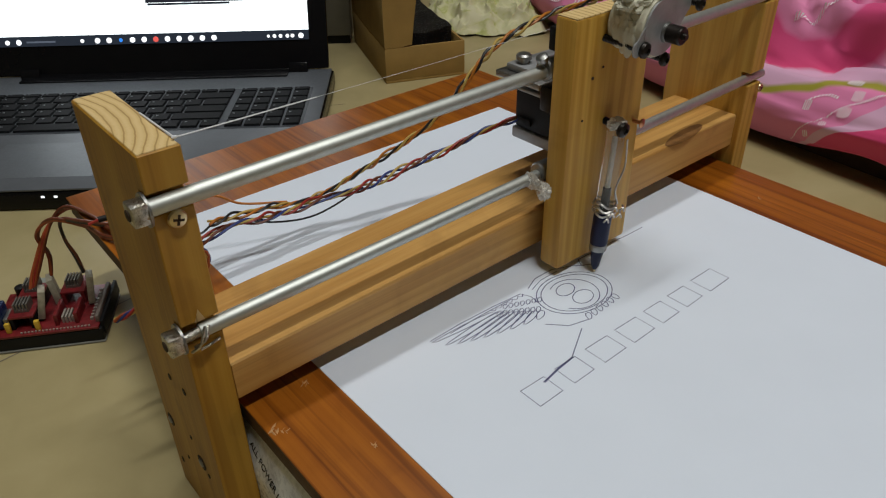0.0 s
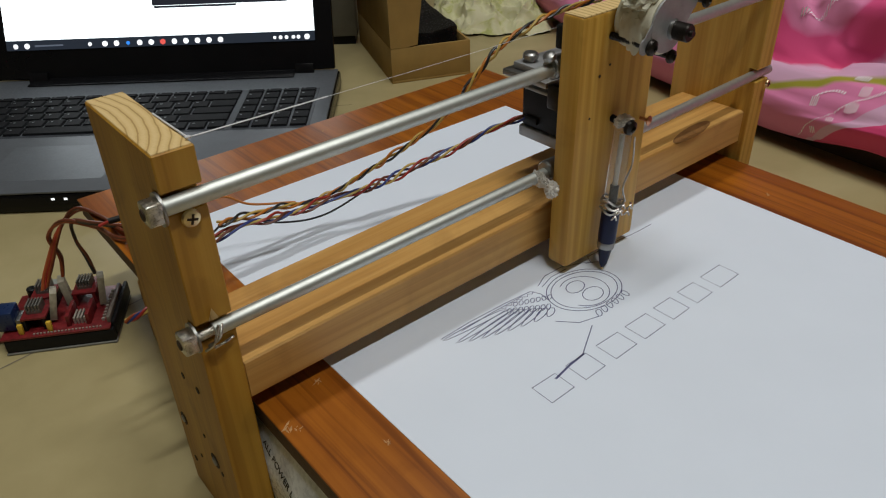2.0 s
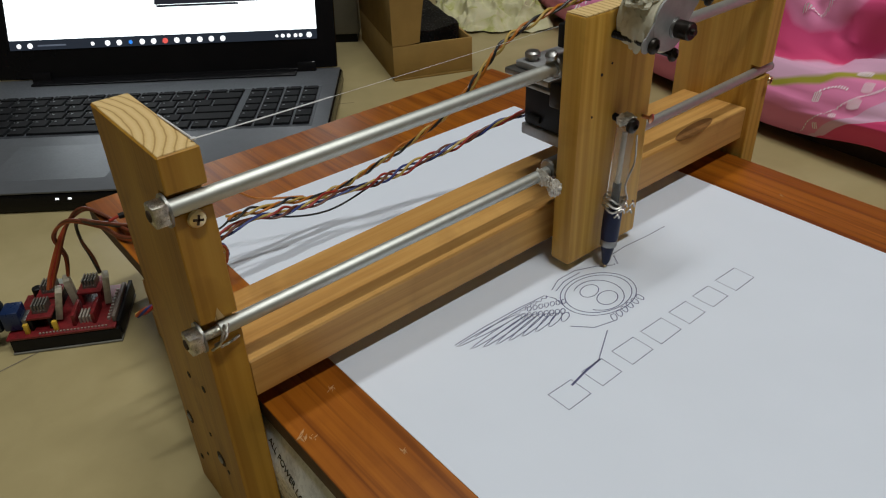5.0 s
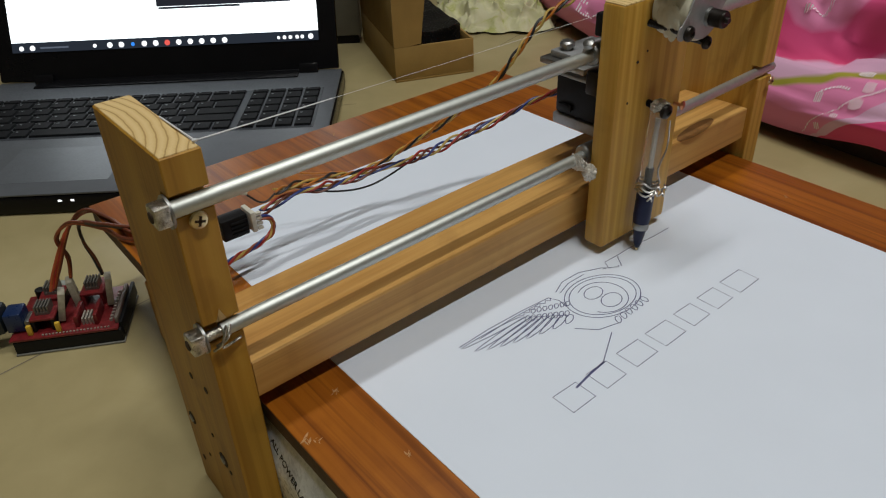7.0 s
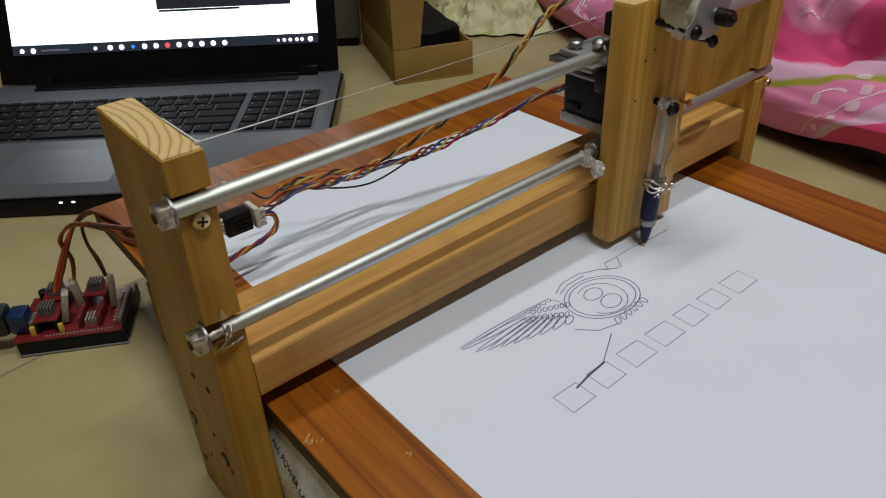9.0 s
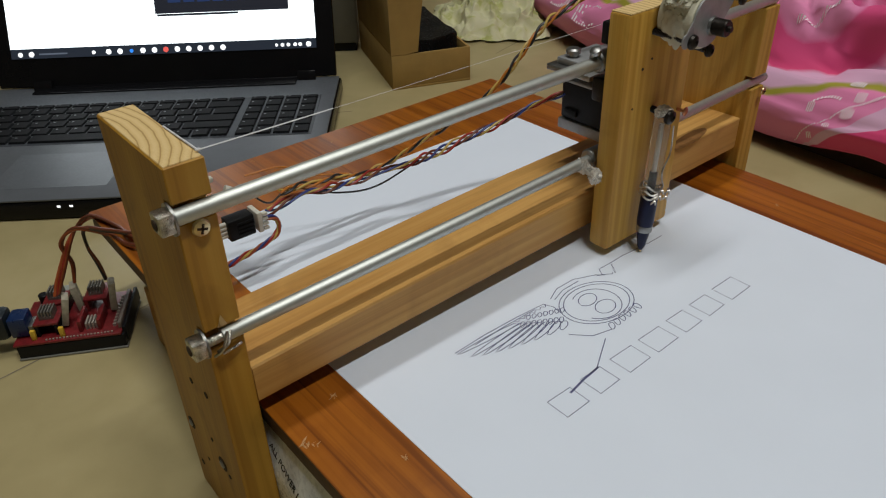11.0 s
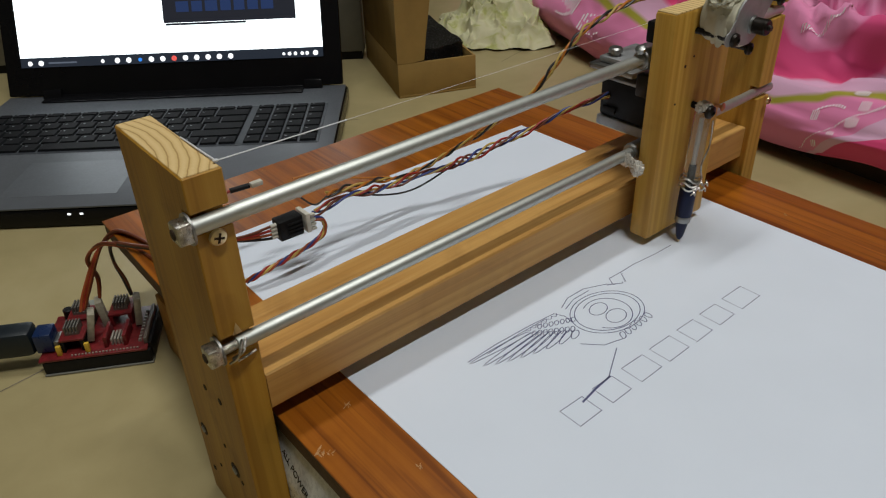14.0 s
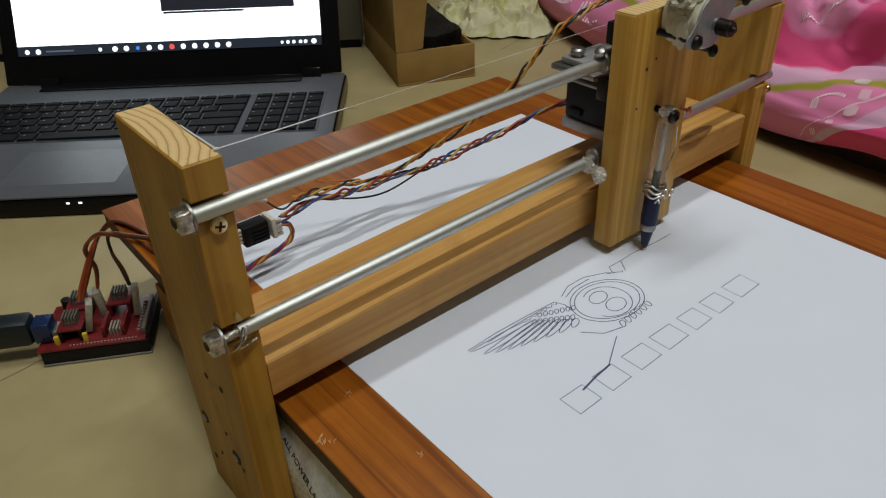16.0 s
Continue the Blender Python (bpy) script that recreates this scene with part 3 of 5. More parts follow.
def crumple(place, radius, seed, squash=(1, 1, 1), rough=1.0):
    bm = bmesh.new()
    bmesh.ops.create_icosphere(bm, subdivisions=4, radius=radius)
    for v in bm.verts:
        q = v.co.normalized()
        v.co *= 0.75 + 0.45 * abs(noise.noise(q * 2.4 + Vector((seed, 0, 0)))) + 0.35 * rough * abs(noise.noise(q * 6 + Vector((0, seed, 0))))
        v.co = Vector((v.co.x * squash[0], v.co.y * squash[1], v.co.z * squash[2])) + Vector(place)
    return bm


def carriage():
    c = thing("pen_carriage", CAR, "pine pen carriage with taped stepper motor riding on the rods", "carriage")
    plate = part("plate", box(0.250, 0.306, -0.0195, -0.0065, 0.0930, 0.2255, 0.0016), M_PLATE, c, "pine plate with eased edges")
    part("end_face", box(0.2508, 0.3052, -0.0189, -0.0071, 0.2251, 0.2259, 0.0002, 1), M_END, plate)
    for x, z, r in ((0.264, 0.196, 0.0008), (0.2592, 0.176, 0.0006), (0.271, 0.2, 0.0006)):
        part("nail_hole", lathe([(r, 0), (r, 0.0003)], (x, -0.0196, z), (0, -1, 0), 10), M_HOLE, plate)
    # small stepper on the front
    mx, mz, fy = 0.2838, 0.2205, -0.0405
    motor = part("stepper_motor", lathe([(0.0132, 0), (0.0140, 0.001), (0.0140, 0.0185), (0.0134, 0.0195)], (mx, -0.0199, mz), (0, -1, 0), 40), M_TAPE, c, "small geared stepper wrapped in cream tape")
    bm = lathe([(0.0128, 0), (0.0128, 0.001)], (mx, fy + 0.001, mz), (0, -1, 0), 40)
    for a in (203, 23):
        d = Vector((math.cos(radians(a)), 0, math.sin(radians(a))))
        o = Vector((-d.z, 0, d.x))
        e = Vector((mx, fy + 0.0005, mz)) + d * 0.0175
        lathe([(0.0037, 0), (0.0037, 0.0006)], (e.x, fy + 0.0009, e.z), (0, -1, 0), 20, bm)
        made = bmesh.new()
        q = [Vector((mx, 0, mz)) + d * 0.010 + o * 0.0075, Vector((mx, 0, mz)) + d * 0.010 - o * 0.0075, e - o * 0.0036, e + o * 0.0036]
        v = [made.verts.new((p.x, y, p.z)) for y in (fy + 0.0002, fy + 0.0007) for p in q]
        made.faces.new(v[:4]), made.faces.new(v[4:][::-1])
        for k in range(4):
            made.faces.new((v[(k + 1) % 4], v[k], v[4 + k], v[4 + (k + 1) % 4]))
        bmesh.ops.recalc_face_normals(made, faces=made.faces[:])
        join(bm, made)
    part("flange", bm, M_FLANGE, motor, "grey zinc mounting flange with ears")
    part("boss", lathe([(0.0048, 0), (0.0046, 0.0014), (0.003, 0.002)], (mx + 0.0035, fy, mz - 0.003), (0, -1, 0), 24), M_STEEL, motor)
    part("pinion", lathe([(0.0042, 0), (0.0042, 0.0065), (0.0037, 0.0072), (0.0016, 0.0072), (0.0014, 0.009)], (mx + 0.0035, fy - 0.0015, mz - 0.003), (0, -1, 0), 18), M_SCREW, motor, "dark brown toothed pinion")
    part("tape_wad", crumple((mx - 0.005, -0.030, mz + 0.0125), 0.012, 3.0, (1.25, 0.85, 0.6)), M_TAPE, motor, "crumpled cream tape")
    part("tape_strip", crumple((mx - 0.0120, -0.030, mz - 0.002), 0.0072, 7.0, (0.5, 1.15, 1.5), 0.3), M_TAPE, motor)
    long_screw(c, (0.2700, -0.0195, 0.2140), (0.2715, -0.0400, 0.2128), 0.0018)
    long_screw(c, (0.2900, -0.0195, 0.2045), (0.2900, -0.0385, 0.2042), 0.0016, "rusty brown machine screw")
    long_screw(c, (0.3030, -0.0195, 0.2285), (0.3060, -0.0425, 0.2275), 0.0016)
    # pen
    tip, top = Vector((0.2700, -0.0287, BED_Z + 0.0007)), Vector((0.2785, -0.0262, 0.1705))
    d = top - tip
    L = d.length
    pen = part("pen", lathe([(0.0010, 0.0015), (0.0022, 0.004), (0.0036, 0.0125), (0.0040, 0.0135)], tip, d, 24), M_NAVY, c, "navy ballpoint pen with clear barrel")
    part("nib", lathe([(0.0004, 0), (0.0008, 0.0012), (0.0012, 0.003)], tip, d, 12), M_BRASS, pen)
    part("ring", lathe([(0.0044, 0.0135), (0.0046, 0.0142), (0.0046, 0.0165), (0.0044, 0.0172)], tip, d, 24), M_STEEL, pen, "bright metal ring")
    part("grip", lathe([(0.0045, 0.0172), (0.0048, 0.020), (0.0048, 0.034), (0.0045, 0.036)], tip, d, 24), M_NAVY, pen)
    part("barrel", lathe([(0.0045, 0.0362), (0.0046, 0.038), (0.0046, L - 0.004), (0.0042, L)], tip, d, 24), M_CLEAR, pen, "clear plastic barrel")
    part("refill", rod_between(tip + d * 0.42, tip + d * 0.93, 0.0012), M_FOIL, pen)
    part("ink_column", rod_between(tip + d * 0.425, tip + d * 0.60, 0.0019), M_BLACK, pen)
    for k, (t, r) in enumerate(((0.435, 0.0058), (0.465, 0.0056), (0.495, 0.0058))):
        q = d.normalized()
        s = q.cross(Vector((0, 1, 0))).normalized()
        w = s.cross(q)
        pts = [tip + d * t + q * 0.0012 * math.sin(a * 3 + k) + r * (math.cos(a) * s + math.sin(a) * w) for a in np.linspace(0, 2 * math.pi, 22)]
        part("wire_binding", tube(pts, 0.0006, 6), M_WIRE, pen, "twisted bare binding wire")
    for k in range(5):
        a = Vector((0.2655 + 0.003 * k, -0.0345 - 0.0008 * (k % 2), 0.1235 + 0.0022 * (k % 3)))
        part("wire_end", tube(smooth_path([a, a + Vector((0.001, -0.0014, 0.002)), a + Vector((0.003, -0.0008, -0.001)), a + Vector((0.0036, 0.001, 0.002))], 4), 0.0005, 6), M_WIRE, pen)
    part("spring_wire", tube(smooth_path([tip + d * 0.50 + Vector((0.003, -0.0055, 0)), tip + d * 0.62 + Vector((-0.001, -0.0058, 0)), tip + d * 0.74 + Vector((0.0045, -0.0052, 0)), tip + d * 0.92 + Vector((0.003, -0.0052, 0))], 6), 0.0005, 6), M_WIRE, pen)
    long_screw(c, (0.2768, -0.0195, 0.1715), (0.2762, -0.0305, 0.1703), 0.0019)
    part("tape_collar", crumple((0.2775, -0.0262, 0.1715), 0.0055, 11.0, (1.0, 0.8, 0.6)), M_FOIL, c, "foil tape round the pen top")
    sc = part("screw_eye", rod_between((0.3005, -0.0195, 0.1645), (0.3015, -0.0240, 0.1642), 0.0010, sides=10), M_COPPER, c, "small copper coloured screw")
    part("screw_head", lathe([(0.0024, 0), (0.0026, 0.0006), (0.0012, 0.0014)], (0.3015, -0.0240, 0.1642), (0.1, -1, 0), 16), M_COPPER, sc)
    # bearing and tape on the lower rod
    part("lower_bearing", lathe([(0.0046, 0), (0.0054, 0.001), (0.0054, 0.052), (0.0046, 0.053)], (0.2515, 0.0003, ROD2 + 0.0049), (1, 0, 0), 24), M_STEEL, c)
    part("foil_wad", crumple((0.2478, -0.0085, 0.1372), 0.0042, 5.0, (0.9, 1.0, 1.15)), M_FOIL, c, "crumpled foil tape on the rod bearing")
    part("foil_wad", crumple((0.2455, -0.002, 0.1415), 0.0050, 9.0, (0.5, 1.0, 0.95)), M_FOIL, c)
    # clamp, bracket and black motor behind the plate
    part("upper_bearing", lathe([(0.0048, 0), (0.0056, 0.001), (0.0056, 0.052), (0.0048, 0.053)], (0.2515, 0.0003, ROD1 + 0.0024), (1, 0, 0), 24), M_STEEL, c)
    br = part("bracket", box(0.262, 0.325, 0.012, 0.044, 0.181, 0.1845, 0.0008), M_STEEL, c, "grey bent steel bracket")
    box_bm = box(0.266, 0.300, 0.016, 0.040, 0.1846, 0.1885, 0.001)
    part("clamp", box_bm, M_FLANGE, br)
    part("clamp_screw", lathe([(0.0026, 0), (0.0026, 0.0020), (0.0042, 0.0021), (0.0042, 0.0040), (0.0032, 0.0050)], (0.272, 0.033, 0.1885), (0, 0, 1), 18), M_STEEL, br, "zinc plated clamp screw")
    part("wing_plate", box(0.268, 0.318, 0.012, 0.040, 0.1745, 0.1765, 0.0006), M_FLANGE, br)
    part("hook", tube(smooth_path([(0.2895, 0.025, 0.175), (0.289, 0.020, 0.170), (0.2895, 0.016, 0.163), (0.2935, 0.012, 0.1635), (0.297, 0.004, 0.168)], 5), 0.0010, 8), M_WIRE, br, "bent steel hook")
    m2 = part("drive_motor", box(0.290, 0.330, 0.014, 0.056, 0.1405, 0.1700, 0.002), M_BLACK, c, "black square stepper motor")
    part("motor_cap", box(0.2890, 0.3310, 0.0130, 0.0570, 0.1335, 0.1404, 0.0012), M_FLANGE, m2, "grey cast end cap")
    part("motor_plate", box(0.289, 0.331, 0.013, 0.057, 0.1702, 0.1735, 0.0008), M_STEEL, m2)
    part("lead_socket", box(0.2885, 0.2899, 0.042, 0.052, 0.1440, 0.1480, 0.0005), M_BLACK, m2)
    part("terminal_block", box(0.254, 0.266, -0.0063, 0.0005, 0.2070, 0.2185, 0.001), M_BLACK, c, "black terminal block on the back")
    part("lower_terminal", box(0.2515, 0.262, -0.0063, 0.002, 0.177, 0.190, 0.0015), M_SCREW, c)
    part("bracket_screw", lathe([(0.003, 0), (0.003, 0.002), (0.0018, 0.0028)], (0.2495, -0.001, 0.2035), (-0.5, 0, 1), 14), M_STEEL, c)
    return c


CARRIAGE = carriage()

# ---------------- wiring ----------------
INSULATION = {
    "red": plain("red_insulation", (0.34, 0.028, 0.018), 0.4, 0, 0.1, 300, 0.05),
    "orange": plain("orange_insulation", (0.5, 0.17, 0.02), 0.4, 0, 0.1, 300, 0.05),
    "yellow": plain("yellow_insulation", (0.55, 0.38, 0.10), 0.4, 0, 0.1, 300, 0.05),
    "blue": plain("blue_insulation", (0.03, 0.05, 0.22), 0.4, 0, 0.1, 300, 0.05),
    "black": plain("black_insulation", (0.015, 0.015, 0.018), 0.4, 0, 0.1, 300, 0.05),
    "brown": plain("brown_insulation", (0.14, 0.035, 0.015), 0.4, 0, 0.1, 300, 0.05),
    "white": plain("white_insulation", (0.62, 0.60, 0.52), 0.4, 0, 0.1, 300, 0.05),
    "rust": plain("rust_red_insulation", (0.33, 0.07, 0.02), 0.4, 0, 0.1, 300, 0.05),
}


def twisted(parent, points, colours, spread, pitch, r=0.00074, wobble=0.0026, seed=0.0):
    """Strands twisted round a path, one part each."""
    path = smooth_path(points, 26)
    run = [0.0]
    for a, b in zip(path, path[1:]):
        run.append(run[-1] + (b - a).length)
    for k, colour in enumerate(colours):
        pts = []
        for i, p in enumerate(path):
            d = (path[min(i + 1, len(path) - 1)] - path[max(i - 1, 0)]).normalized()
            s = d.cross(Vector((0, 0, 1))).normalized()
            w = s.cross(d)
            a = 2 * math.pi * (run[i] / pitch + k / len(colours)) + 1.3 * noise.noise(p * 30 + Vector((seed, 0, 0)))
            q = spread * (0.75 + 0.9 * noise.noise(p * 25 + Vector((0, seed, k))))
            pts.append(p + q * (math.cos(a) * s + math.sin(a) * w) + wobble * noise.noise_vector(p * 22 + Vector((seed, k * 0.2, 0))))
        part("wire", tube(pts, r, 7), INSULATION[colour], parent, f"{colour} insulated wire")


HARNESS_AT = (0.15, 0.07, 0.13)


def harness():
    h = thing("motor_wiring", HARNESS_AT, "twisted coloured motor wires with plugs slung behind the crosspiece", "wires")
    # points shifted along camera rays so wires and their shadows fit the view
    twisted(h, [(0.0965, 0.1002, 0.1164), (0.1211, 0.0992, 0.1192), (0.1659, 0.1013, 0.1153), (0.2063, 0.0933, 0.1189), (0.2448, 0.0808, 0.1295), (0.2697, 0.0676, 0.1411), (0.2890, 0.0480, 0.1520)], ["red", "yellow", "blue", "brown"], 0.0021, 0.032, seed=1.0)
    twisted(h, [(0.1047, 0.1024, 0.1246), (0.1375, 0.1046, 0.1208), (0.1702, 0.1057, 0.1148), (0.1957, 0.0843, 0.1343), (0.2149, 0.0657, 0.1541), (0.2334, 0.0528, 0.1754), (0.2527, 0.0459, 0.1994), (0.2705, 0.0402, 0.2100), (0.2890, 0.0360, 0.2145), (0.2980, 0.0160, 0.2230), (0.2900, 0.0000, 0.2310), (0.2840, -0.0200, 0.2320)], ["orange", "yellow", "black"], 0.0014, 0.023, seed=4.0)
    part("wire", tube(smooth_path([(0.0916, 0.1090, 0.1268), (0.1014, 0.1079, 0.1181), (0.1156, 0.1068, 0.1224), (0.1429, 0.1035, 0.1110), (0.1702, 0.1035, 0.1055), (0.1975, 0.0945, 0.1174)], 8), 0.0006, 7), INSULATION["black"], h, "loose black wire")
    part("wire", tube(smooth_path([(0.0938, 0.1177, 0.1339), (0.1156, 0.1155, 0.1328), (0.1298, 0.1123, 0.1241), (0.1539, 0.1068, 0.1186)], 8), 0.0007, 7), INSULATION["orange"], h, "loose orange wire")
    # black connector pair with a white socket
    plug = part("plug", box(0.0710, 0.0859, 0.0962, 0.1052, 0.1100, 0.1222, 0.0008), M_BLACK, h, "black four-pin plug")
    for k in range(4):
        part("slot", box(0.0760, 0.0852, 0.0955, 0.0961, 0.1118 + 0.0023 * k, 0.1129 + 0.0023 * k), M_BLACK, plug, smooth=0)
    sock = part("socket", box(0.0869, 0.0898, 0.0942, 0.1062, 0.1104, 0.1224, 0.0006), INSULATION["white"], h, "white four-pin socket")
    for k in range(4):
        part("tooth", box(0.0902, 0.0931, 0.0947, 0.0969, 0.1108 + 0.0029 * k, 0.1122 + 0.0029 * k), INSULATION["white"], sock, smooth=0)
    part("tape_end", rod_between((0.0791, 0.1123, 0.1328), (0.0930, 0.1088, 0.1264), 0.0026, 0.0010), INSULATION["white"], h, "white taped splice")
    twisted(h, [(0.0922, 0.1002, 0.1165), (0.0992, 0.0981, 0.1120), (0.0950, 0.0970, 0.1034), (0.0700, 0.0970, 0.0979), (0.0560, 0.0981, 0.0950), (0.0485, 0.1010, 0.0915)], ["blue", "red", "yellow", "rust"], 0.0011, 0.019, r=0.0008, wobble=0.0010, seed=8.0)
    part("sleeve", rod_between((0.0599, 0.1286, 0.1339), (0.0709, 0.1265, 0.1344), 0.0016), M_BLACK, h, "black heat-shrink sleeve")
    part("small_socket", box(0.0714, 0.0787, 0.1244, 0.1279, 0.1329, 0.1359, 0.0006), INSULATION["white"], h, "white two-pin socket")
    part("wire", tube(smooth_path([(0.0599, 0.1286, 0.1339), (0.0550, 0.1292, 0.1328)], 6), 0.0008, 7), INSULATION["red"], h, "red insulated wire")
    return h


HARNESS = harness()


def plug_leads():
    """Four leads from behind the upright to the plug, placed for the camera's view."""
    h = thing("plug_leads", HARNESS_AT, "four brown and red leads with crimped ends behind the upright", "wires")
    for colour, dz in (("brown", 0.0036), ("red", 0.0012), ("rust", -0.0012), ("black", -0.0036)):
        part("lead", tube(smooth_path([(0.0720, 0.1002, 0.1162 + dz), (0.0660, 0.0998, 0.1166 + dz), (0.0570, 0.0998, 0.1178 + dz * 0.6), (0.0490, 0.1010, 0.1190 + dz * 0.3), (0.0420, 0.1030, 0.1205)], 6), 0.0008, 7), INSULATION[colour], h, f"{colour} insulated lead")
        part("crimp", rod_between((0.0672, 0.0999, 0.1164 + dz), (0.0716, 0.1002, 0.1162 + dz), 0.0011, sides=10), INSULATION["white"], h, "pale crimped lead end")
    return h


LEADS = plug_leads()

# ---------------- laptop ----------------
LAP_AT, LAP_TURN, LID_TILT = (0.064, 0.756, 0.0), -37.66, 22
M_LAPTOP = plain("grey_laptop_shell", (0.125, 0.137, 0.155), 0.42, 0.25, 0.05, 60, 0.08)
M_BEZEL = plain("glossy_black_bezel", (0.006, 0.006, 0.007), 0.22, 0, 0.1, 40, 0.02, gloss=0.2)
M_KEY = plain("black_key", (0.006, 0.0065, 0.008), 0.65, 0, 0.2, 300, 0.1, gloss=0.15)


def glow(name, colour, strength):
    m, nodes, links, b = material(name)
    b.inputs["Base Color"].default_value = (0.02, 0.02, 0.02, 1)
    b.inputs["Emission Color"].default_value = (*colour, 1)
    b.inputs["Emission Strength"].default_value = strength
    b.inputs["Roughness"].default_value = 0.25
    return m


M_SCREEN = glow("lit_screen_white", (0.90, 0.97, 1.0), 2.1)
M_ICON = glow("lit_icon_white", (0.95, 0.98, 1.0), 1.3)
M_ICON_BLUE = glow("lit_icon_blue", (0.03, 0.25, 0.9), 1.1)
M_ICON_RED = glow("lit_icon_red", (0.9, 0.12, 0.10), 0.9)
M_CONSOLE = glow("lit_console_black", (0.010, 0.012, 0.020), 1.0)
M_DIM_BLUE = glow("lit_console_blue", (0.012, 0.03, 0.10), 1.0)
M_BAR = glow("lit_taskbar", (0.012, 0.018, 0.03), 1.0)


def slab(x0, x1, z0, z1, y0, y1, bevel=0.0):
    return box(x0, x1, y0, y1, z0, z1, bevel)


def laptop():
    m = pose(*LAP_AT, 0, 0, LAP_TURN)
    lap = thing("laptop", (0, 0, 0), "open grey laptop with black keyboard and lit screen on floor", "laptop")
    lap.matrix_basis = m
    base = local("base", box(-0.004, 0.4015, -0.2845, 0.004, 0.0185, 0.0205, 0.0008), M_LAPTOP, lap, "grey palm rest and keyboard deck")
    local("underside", box(-0.0035, 0.4040, -0.2850, 0.006, 0.0005, 0.0183, 0.003), M_BEZEL, base, "black lower shell")
    local("keyboard_well", box(0.008, 0.386, -0.1665, -0.0570, 0.0203, 0.0208, 0.0002, 1), plain("dark_key_well", (0.040, 0.046, 0.056), 0.5, 0, 0.1, 80, 0.1), base, "dark keyboard surround")
    local("touchpad", box(0.105, 0.212, -0.262, -0.189, 0.0203, 0.02062, 0.0001, 1), plain("touchpad_grey", (0.122, 0.134, 0.152), 0.42, 0.25, 0.05, 60, 0.05), base, "smooth grey touchpad")
    for u in (0.175, 0.186):
        local("status_light", box(u, u + 0.0032, -0.2857, -0.2850, 0.0125, 0.0145, 0.0003, 1), M_ICON, base, "tiny white status light", smooth=0)
    # keys: widths in key units, row by row from the back
    rows = [([1.0] * 15 + [None] + [1.0] * 4, 0.0105), ([1] * 13 + [2] + [None] + [1] * 4, 0.0188), ([1.5] + [1] * 12 + [1.5] + [None] + [1] * 4, 0.0188),
            ([1.75] + [1] * 11 + [2.25] + [None] + [1] * 4, 0.0188), ([1.25] + [1] * 11 + [2.75] + [None] + [1] * 4, 0.0188), ([1.25, 1, 1.25, 1, 5.5, 1, 1, 1, 1, 1] + [None] + [1] * 4, 0.0188)]
    unit, y = 0.01915, -0.0590
    meshes = {}
    marks = bmesh.new()
    for widths, depth in rows:
        total = sum(w or 0.28 for w in widths)
        x, k = 0.0105, 0.3735 / (total * unit)
        for w in widths:
            if w is None:
                x += 0.28 * unit * k
                continue
            size = (round(w * unit * k - 0.0026, 4), round(depth - 0.0026, 4))
            if size not in meshes:
                bm = bmesh.new()
                bmesh.ops.create_cube(bm, size=1)
                bmesh.ops.scale(bm, vec=(size[0], size[1], 0.0022), verts=bm.verts)
                for v in bm.verts:
                    if v.co.z > 0:
                        v.co.x *= 1 - 0.0014 / size[0]
                        v.co.y *= 1 - 0.0014 / size[1]
                mesh = bpy.data.meshes.new("key")
                bm.to_mesh(mesh)
                bm.free()
                mesh.materials.append(M_KEY)
                meshes[size] = mesh
            ob = new("key", meshes[size])
            ob.parent = base
            ob.location = (x + w * unit * k / 2, y - depth / 2, 0.0219)
            if w <= 1.1:
                cx, cy = x + 0.0055, y - depth * 0.36
                v = [marks.verts.new((cx + a, cy + b, 0.02312)) for a, b in ((-0.0012, -0.0009), (0.0012, -0.0009), (0.0012, 0.0009), (-0.0012, 0.0009))]
                marks.faces.new(v)
            x += w * unit * k
        y -= depth
    tagged(local("key_legends", marks, plain("key_print", (0.2, 0.21, 0.23), 0.6), base, "tiny pale key markings", 0), kind="stuff")
    # lid: its own space stands on the hinge line, tilted back
    lid = local("lid", slab(-0.003, 0.3985, 0.001, 0.262, 0.0, 0.007, 0.002), M_BEZEL, lap, "glossy black framed display lid")
    lid.matrix_basis = pose(0, 0, 0.0215, -LID_TILT)
    local("hinge_cover", box(0.044, 0.352, -0.021, 0.003, 0.0206, 0.0226, 0.0008), M_BEZEL, base, "black hinge cover strip")
    local("hinge_bar", rod_between((0.050, 0.003, -0.003), (0.352, 0.003, -0.003), 0.0055, sides=18), M_BEZEL, lid, "black hinge cover")
    for u in (0.04, 0.352):
        local("hinge", box(u, u + 0.022, -0.006, 0.006, -0.004, 0.008, 0.001), M_BEZEL, lid)
    local("screen", slab(0.017, 0.377, 0.0455, 0.246, -0.0012, -0.0004), M_SCREEN, lid, "bright white lit display", smooth=0)
    local("taskbar", slab(0.017, 0.377, 0.0342, 0.0454, -0.0012, -0.0004), M_BAR, lid, "dark taskbar with icons", smooth=0)
    local("console_window", slab(0.191, 0.3475, 0.0795, 0.225, -0.0016, -0.0013), M_CONSOLE, lid, "black console window", smooth=0)
    local("window_caption", slab(0.193, 0.288, 0.0765, 0.0790, -0.0016, -0.0013), M_CONSOLE, lid, smooth=0)
    for k in range(12):
        u = 0.118 + 0.0135 * k - (0.004 if k == 0 else 0)
        mat = M_ICON_BLUE if k == 3 else M_ICON_RED if k == 6 else M_ICON
        r = 0.0022 if k in (0, 3) else 0.0032
        local("icon", lathe([(r, 0), (r, 0.0003)], (u, -0.0013, 0.0388), (0, -1, 0), 14), mat, lid, smooth=0)
